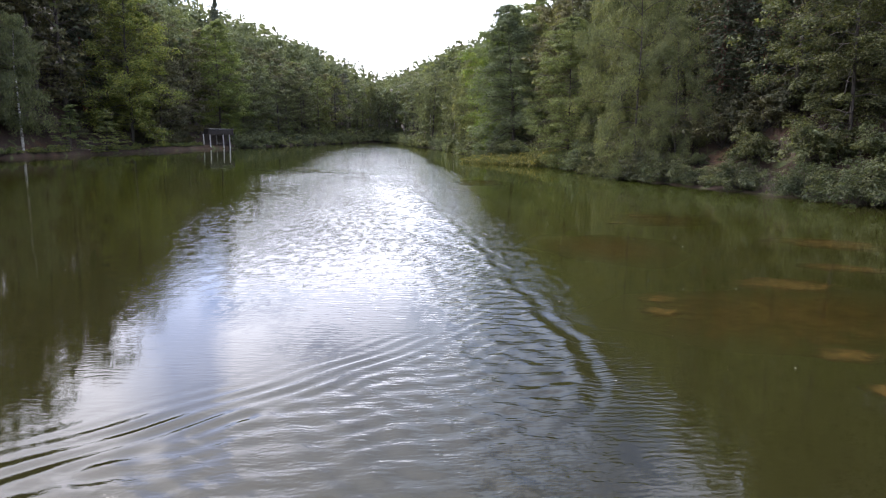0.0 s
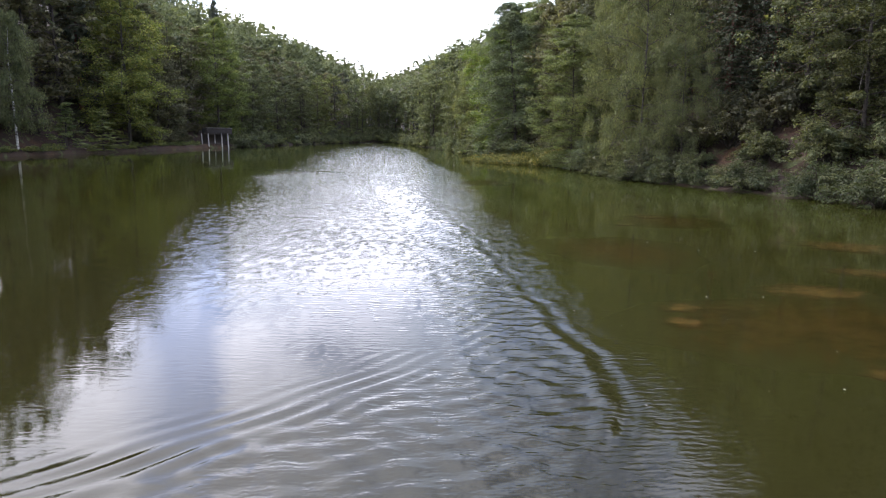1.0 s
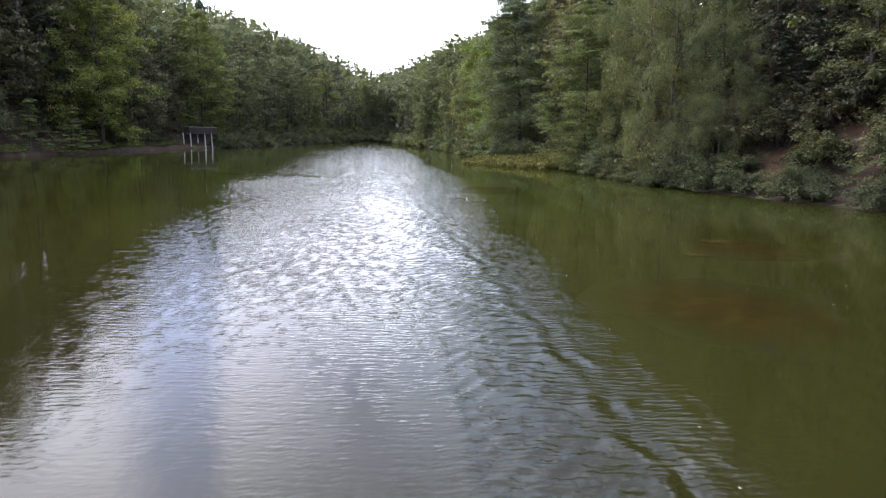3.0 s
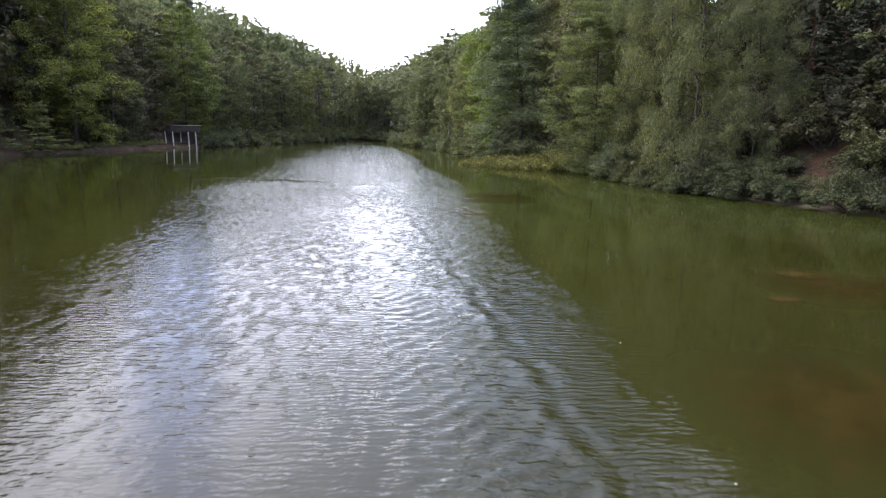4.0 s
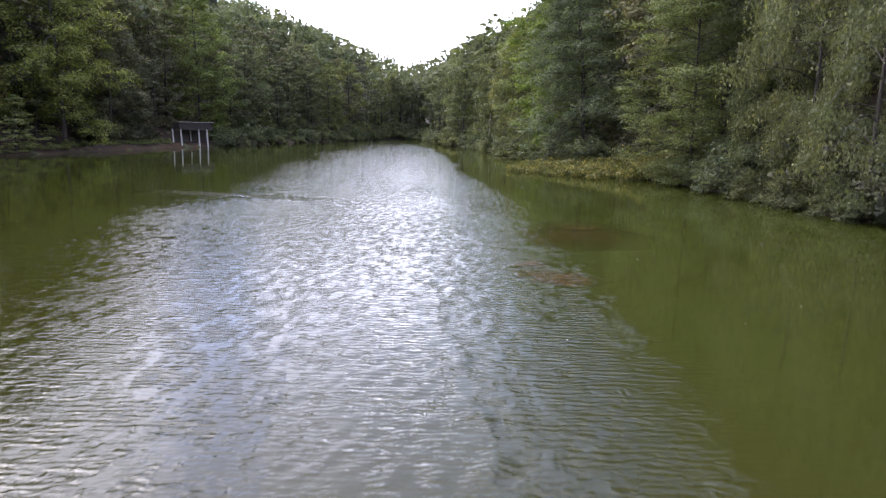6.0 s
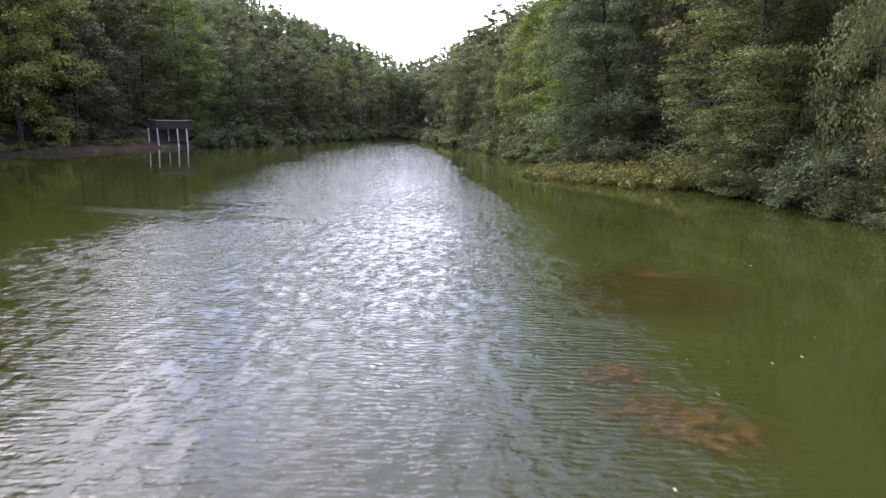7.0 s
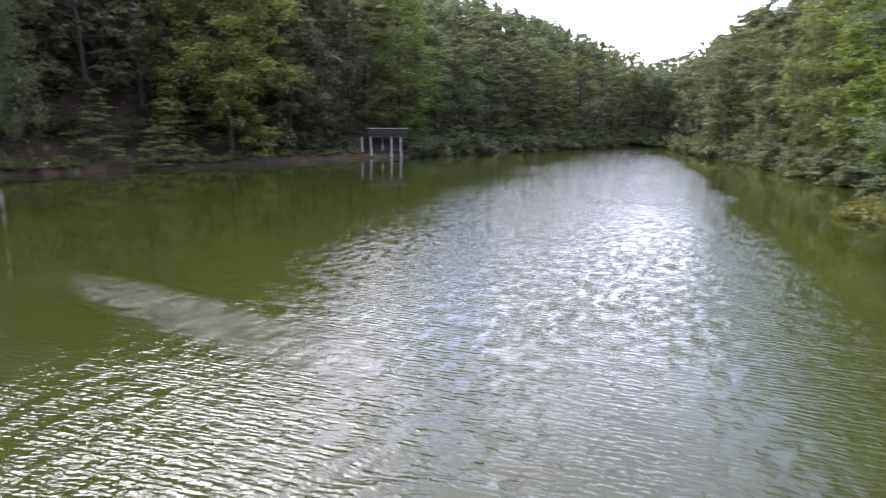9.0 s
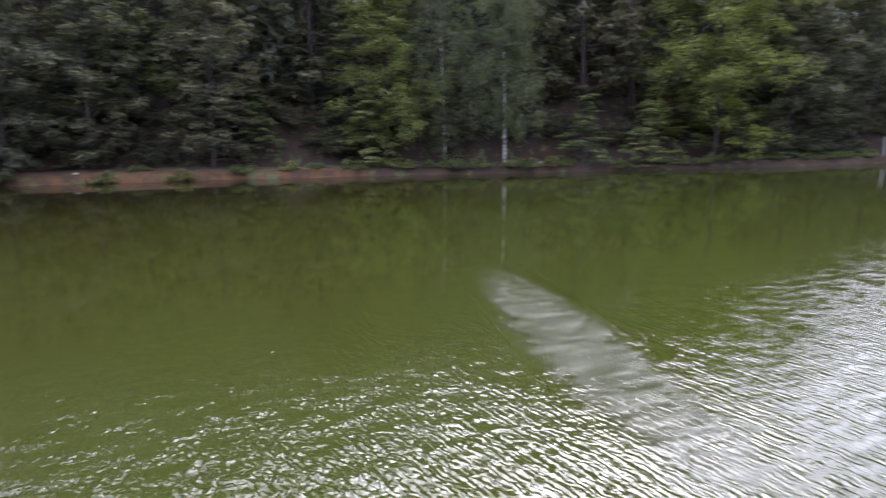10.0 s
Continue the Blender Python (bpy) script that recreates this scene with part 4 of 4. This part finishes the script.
# ---- woodland on the slopes, joined ----
def woodland(name, label, seed, xs, ys, spacing, near, far, share, clumps, per, size, far_right=0, inner=0):
    r = np.random.default_rng(seed)
    X, Y = np.meshgrid(np.arange(*xs, spacing), np.arange(*ys, spacing))
    X = (X + r.uniform(-0.42, 0.42, X.shape) * spacing).ravel()
    Y = (Y + r.uniform(-0.42, 0.42, Y.shape) * spacing).ravel()
    d = shore_distance(X, Y)
    keep = (d > near) & (d < np.where(X > -20, far_right or far, far))
    X, Y, D = X[keep], Y[keep], d[keep]
    Z = ground_height(X, Y)
    vs, fs, n = [], [], 0
    stems = Tubes()
    for x, y, z, shade in zip(X, Y, Z, D):
        con = r.random() < share
        H = r.uniform(15, 23) * (1.0 + 0.22 / (1 + math.exp((y - 145) / 8)) + (float(np.interp(y, [30, 90, 117, 140, 160], [0.55, 0.65, 0.80, 0.4, 0.0])) if x < -50 else 0.3 if x > 20 and y < 126 else 0.0))
        R = (0.13 if con else 0.21) * H * r.uniform(0.85, 1.15)
        low = 0.06 if shade < 20 or y < 126 else 0.45
        q = low + (1 - low) * r.random(clumps) ** (0.75 if con else 0.85)
        env = (1.02 - q) if con else np.sin(math.pi * (0.15 + 0.83 * q)) ** 0.6
        az = r.uniform(0, 2 * math.pi, clumps)
        rad = R * env * r.uniform(0.45, 1.0, clumps)
        c = np.stack([x + rad * np.cos(az), y + rad * np.sin(az), z + H * (0.12 + 0.85 * q)], -1)
        wide = R * r.uniform(0.26, 0.48, clumps) * (np.clip(1.25 - q, 0.3, 1) if con else 1.0)
        shape = (1, 1, 0.6 if con else 0.8)
        # long inner sprays that close the crown, small leaves on its rim
        for reach, count, long in ((0.5, inner, size * 2.6), (1.0, per, size * (0.8 if con else 1.0))):
            if count:
                v, f = puff_leaves(c, wide * reach, count, shape, long, r, False, 0.2)
                vs.append(v)
                fs.append(f + n)
                n += len(v)
        stems.add([(x, y, z - 0.5), (x, y, z + H * 0.7)], [0.2, 0.06], 5)
    ob = tagged(new(name), label, "woodland", kind="stuff")
    tagged(new("foliage", mesh_of("foliage", np.concatenate(vs), np.concatenate(fs), LEAF_WOOD)), kind="stuff").parent = ob
    tagged(new("trunks", stems.mesh("trunks", BARK)), kind="stuff").parent = ob
    return ob


woodland("woodland_slopes", "dense mixed woodland covering the valley slopes", 5, (-120, 90), (26, 126), 5.6, 15.0, 56, 0.5, 34, 15, 1.0)
woodland("woodland_valley", "dense mixed woodland on the slopes towards the valley's end", 9, (-120, 90), (126, 262), 5.4, 10.0, 58, 0.3, 48, 25, 0.36, 34, 6)
woodland("woodland_crest", "coarse far woodland along the crests above the lake", 12, (-190, 150), (10, 262), 8.0, 52.0, 100, 0.4, 14, 12, 1.5)
woodland("woodland_far", "distant woodland closing the end of the valley", 6, (-190, 130), (245, 480), 8.8, 3, 400, 0.35, 13, 10, 0.62, 0, 3)
woodland("woodland_behind", "woodland behind the open end of the lake", 8, (-120, 110), (-110, 34), 10.0, 4, 60, 0.3, 8, 8, 1.9)

# ---- boat shelter ----
def part(name, bm, mat, parent, label=""):
    me = bpy.data.meshes.new(name)
    bm.to_mesh(me)
    bm.free()
    me.materials.append(mat)
    ob = new(name, me)
    ob.parent = parent
    return tagged(ob, label)


def box(sx, sy, sz, m=None, bevel=0.02):
    bm = bmesh.new()
    bmesh.ops.create_cube(bm, size=1.0, matrix=(m or Matrix()) @ Matrix.Diagonal((sx, sy, sz, 1)))
    if bevel:
        bmesh.ops.bevel(bm, geom=bm.edges[:], offset=bevel, segments=1, affect="EDGES")
    return bm


def log_post(height, r0, r1, seed):
    r = random.Random(seed)
    bm = bmesh.new()
    rings = []
    for k in range(6):
        q = k / 5
        cx, cy = r.uniform(-0.02, 0.02), r.uniform(-0.02, 0.02)
        rings.append([bm.verts.new((cx + (r0 + (r1 - r0) * q) * math.cos(a * math.pi / 4), cy + (r0 + (r1 - r0) * q) * math.sin(a * math.pi / 4), height * q)) for a in range(8)])
    for a, b in zip(rings, rings[1:]):
        for i in range(8):
            bm.faces.new((a[i], a[(i + 1) % 8], b[(i + 1) % 8], b[i]))
    bm.faces.new(rings[-1])
    return bm


# x of the shelter runs along its front, y back into the bank
shelter = tagged(new("boat_shelter"), "open boat shelter with grey roof on pale posts at the waterline", "shelter")
shelter.matrix_basis = pose(-50.45, 145.5, 0, 0, 0, math.degrees(math.atan2(0.815, 0.578)))
EAVES, RIDGE, BACK = 3.12, 4.24, 1.9
roof = part("roof", box(6.55, 2.0, 0.10, pose(2.68, 0.75, RIDGE + 0.02, 1.5)), ROOF_GREY, shelter)
part("roof_edge", box(6.65, 0.10, 0.07, pose(2.68, -0.32, RIDGE + 0.06)), POST_WHITE, roof, "pale board along the roof edge")
fascia = part("fascia", box(6.45, 0.06, RIDGE - EAVES, pose(2.68, -0.10, (RIDGE + EAVES) / 2)), DARK_WOOD, shelter, "boarded front under the roof")
for k in range(5):
    part("board", box(6.47, 0.045, 0.205, pose(2.68, -0.158 - 0.008 * (k % 2), EAVES + 0.11 + k * 0.222), 0.012), ROOF_GREY, fascia)
for x in (-0.50, 5.88):
    part("side_board", box(0.06, 1.7, 1.0, pose(x, 0.80, RIDGE - 0.56)), ROOF_GREY, shelter)
part("eaves_beam", box(7.2, 0.16, 0.22, pose(2.55, 0.0, EAVES - 0.12)), DARK_WOOD, shelter)
part("back_wall", box(6.6, 0.1, 2.9, pose(2.5, BACK, 2.2)), DARK_WOOD, shelter, "dark board back wall")
part("platform", box(6.8, 1.4, 0.14, pose(2.55, 1.6, 0.95)), DARK_WOOD, shelter, "dark plank platform")
for x, y, h, lean in ((0.0, 0.0, 3.15, -4), (3.35, 0.0, 3.15, -3), (5.0, 0.0, 3.15, -4)):
    ob = part("post", log_post(h + 0.9, 0.15, 0.125, int(x * 10)), POST_WHITE, shelter)
    ob.matrix_basis = pose(x, y, -0.8, 0, lean * 0.6, 0)
for x, y, h in ((-1.05, 0.9, 2.6), (2.55, 1.4, 2.6)):
    ob = part("post", log_post(h, 0.135, 0.115, int(x * 10) + 50), POST_WHITE, shelter)
    ob.matrix_basis = pose(x, y, 0.5, 0, -2, 0)


# ---- reed bed, bank growth ----
def inside(poly, x, y):
    hit = np.zeros(x.shape, bool)
    for (x0, y0), (x1, y1) in zip(poly, poly[1:] + poly[:1]):
        cross = (y0 > y) != (y1 > y)
        hit ^= cross & (x < (x1 - x0) * (y - y0) / (y1 - y0 + 1e-9) + x0)
    return hit


def reed_bed(poly, count, seed):
    r = np.random.default_rng(seed)
    lo, hi = np.min(poly, 0), np.max(poly, 0)
    p = r.uniform(lo, hi, (count * 3, 2))
    p = p[inside(poly, p[:, 0] + 0.9 * np.sin(p[:, 1] * 1.7) + 0.5 * np.sin(p[:, 1] * 4.3), p[:, 1] + 0.9 * np.sin(p[:, 0] * 2.1) + 0.6 * np.sin(p[:, 0] * 5.2))]
    p = p[wobble(p[:, 0], p[:, 1], 1.3, 2.0) > r.uniform(-1.3, 0.5, len(p))][:count]
    n = len(p)
    inland = np.clip(1 + shore_distance(p[:, 0], p[:, 1]) / 7.0, 0, 1.3)
    tall = 0.20 + (0.85 + 0.06 * np.clip(p[:, 0] - 8, 0, 9)) * inland * (1 + 0.55 * wobble(p[:, 0], p[:, 1], 2.4, 4.0)) + r.uniform(0, 0.30, n)
    base = np.column_stack([p, np.maximum(ground_height(p[:, 0], p[:, 1]), 0)])
    vs, fs, k = [], [], 0
    for j in range(7):
        c = base + np.column_stack([r.normal(0, 0.12, n), r.normal(0, 0.12, n), tall * r.uniform(0.3, 1.05, n)])
        v, f = leaf_tris(c, r.normal(size=(n, 3)) * (0.8, 0.8, 0.35) + (0, -0.2, 0.25), 0.25, r, 0.5)
        vs.append(v)
        fs.append(f + k)
        k += len(v)
    along = r.normal(size=(n, 3)) * 0.25 + (0, 0, 1)
    v, f = leaf_tris(base + np.column_stack([0 * tall, 0 * tall, tall * 0.4]), r.normal(size=(n, 3)) * (1, 1, 0.1), 0.9, r, 0.05, along)
    vs.append(v)
    fs.append(f + k)
    return tagged(new("reed_bed", mesh_of("reed_bed", np.concatenate(vs), np.concatenate(fs), REED_LEAF)), "yellow-green waterside plants growing out into the lake", "reeds", kind="stuff")


reed_bed([(3.2, 101.5), (6, 96), (10, 91), (14.5, 88.2), (18, 86), (18, 93), (13.5, 100), (9.5, 107), (5, 104.5)], 3700, 3)


# ---- weed, churned streak and flecks on the water ----
def patch_disc(name, label, category, x, y, rx, ry, turn, mat, lift, seed, kind=""):
    r = np.random.default_rng(seed)
    a = np.linspace(0, 2 * math.pi, 28, endpoint=False)
    rim = 1.0 + 0.10 * np.sin(3 * a + seed) + 0.06 * np.sin(7 * a + 2 * seed)
    bm = bmesh.new()
    mid = bm.verts.new((0, 0, 0))
    ring = [bm.verts.new((math.cos(t) * q, math.sin(t) * q, 0)) for t, q in zip(a, rim)]
    for i in range(28):
        bm.faces.new((mid, ring[i], ring[(i + 1) % 28]))
    me = bpy.data.meshes.new(name)
    bm.to_mesh(me)
    bm.free()
    me.materials.append(mat)
    give_values(me, "open_water", open_water, (x, y), (rx, ry))
    ob = tagged(new(name, me), label, category, kind=kind)
    ob.matrix_basis = pose(x, y, lift, 0, 0, turn) @ Matrix.Diagonal((rx, ry, 1, 1))
    return ob


for i, (x, y, rx, ry, turn) in enumerate(((6.4, 21.0, 0.75, 0.35, 0), (11.0, 22.9, 1.9, 0.8, -5), (17.0, 30.5, 2.6, 1.2, -20), (8.9, 16.5, 0.9, 0.4, 5), (8.5, 14.6, 0.6, 0.3, 0),
                                          (14.5, 25.5, 1.8, 0.6, -15), (6.0, 19.7, 0.55, 0.4, 20), (11.4, 39.3, 1.2, 0.6, -12), (9.3, 36.2, 0.6, 0.35, 10), (1.9, 53.6, 1.6, 0.85, -28), (4.2, 63.1, 1.3, 0.7, -10), (1.2, 55.3, 0.8, 0.5, 30))):
    tagged(patch_disc("weed_mat", "brown water weed just under the lake surface", "water weed", x, y, rx, 1.3 * ry, turn, WEED, 0.012 + 0.001 * i, i + 3), group="weed mats")
for i, (x, y, rx, ry, turn) in enumerate(((9.5, 19.5, 5.5, 3.2, 10), (7.0, 29.0, 3.2, 3.6, 20), (12.0, 37.6, 2.8, 2.6, -15), (3.6, 61.2, 2.9, 3.9, -15))):
    tagged(patch_disc("sunken_weed", "dark sunken weed bed showing through the water", "water weed", x, y, rx, ry, turn, WEED_DEEP, 0.006 + 0.001 * i, i + 31, "stuff"), group="sunken weed beds")


def sheen_streak(x, y, rx, ry, turn):
    """Churned water in low standing chevrons, fraying out at the rim."""
    X, Y = np.meshgrid(np.linspace(-1, 1, 240), np.linspace(-1, 1, 30))
    fade = np.clip(1 - np.hypot(X, Y), 0, 1)
    wave = np.sin(2 * math.pi * (X * rx + 0.35 * np.abs(Y) + 0.30 * np.sin(4 * Y + 7 * X) + 0.22 * np.sin(11 * X)) / 0.55) + 0.6 * np.sin(2 * math.pi * (0.7 * X * rx - 1.3 * Y * ry) / 0.41)
    Z = fade ** 0.5 * (0.024 + (0.004 + 0.008 * np.clip(0.2 - X, 0, 1)) * wave * (0.6 + 0.6 * np.sin(4.1 * X + 2.0 * np.sin(3 * Y)) * np.sin(9.7 * X + 5 * Y)))
    i = (np.arange(29)[:, None] * 240 + np.arange(239)[None]).ravel()
    me = mesh_of("sheen_streak", np.stack([X, Y, Z], -1).reshape(-1, 3), np.stack([i, i + 1, i + 241, i + 240], -1), STREAK_SHEEN, True)
    give_values(me, "open_water", lambda a, b: 0.25 + 0.0 * a)
    ob = tagged(new("sheen_streak", me), "churned streak across the lake, mirrored sky put into its pale colour", "foam", kind="stuff")
    ob.matrix_basis = pose(x, y, 0.008, 0, 0, turn) @ Matrix.Diagonal((rx, ry, 1, 1))


sheen_streak(-13.7, 72.9, 7.9, 1.35, -14)


def flecks(count, seed):
    r = np.random.default_rng(seed)
    p = np.concatenate([np.column_stack([r.uniform(3, 14, count), r.uniform(10, 34, count)]), np.column_stack([r.uniform(-0.5, 8, count), r.uniform(48, 68, count)]),
                        np.column_stack([r.uniform(-45, -8, count), r.uniform(60, 90, count)])])
    c = np.column_stack([p, np.full(len(p), 0.03)])
    v, f = leaf_tris(c, r.normal(size=(len(p), 3)) * 0.15 + (0, 0, 1), 0.05, r, 0.8)
    return tagged(new("floating_fleck", mesh_of("floating_fleck", v, f, POST_WHITE)), "small pale leaves and down floating on the water", "leaves", kind="stuff")


flecks(26, 5)


# ---- stones on the earth bank ----
STONE = plain("pale_bank_stone", (0.16, 0.14, 0.12), (0.36, 0.33, 0.29), 9.0)


def bank_stone(x, y, size, seed):
    r = random.Random(seed)
    bm = bmesh.new()
    bmesh.ops.create_icosphere(bm, subdivisions=2, radius=size)
    for v in bm.verts:
        k = 1 + 0.22 * noise.noise(v.co / size * 1.4 + Vector((seed, 0, 0)))
        v.co = Vector((v.co.x * k * 1.3, v.co.y * k, v.co.z * k * 0.6))
    me = bpy.data.meshes.new("bank_stone")
    bm.to_mesh(me)
    bm.free()
    me.materials.append(STONE)
    ob = tagged(new("bank_stone", me), "pale rounded stone lying on the earth bank", "stone", "stones on the bank")
    ob.matrix_basis = pose(x, y, float(ground_height(x, y)) + size * 0.25, 0, 0, r.uniform(0, 360))


for i, (y, off, size) in enumerate(((58.5, 1.2, 0.22), (61.0, 2.0, 0.16), (78.5, 1.4, 0.20), (80.2, 2.2, 0.15), (96.0, 1.3, 0.14), (101.5, 1.8, 0.22), (109.0, 1.1, 0.15), (124.0, 1.2, 0.2))):
    bank_stone(float(np.interp(y, LY, LX)) - off, y, size, i + 1)
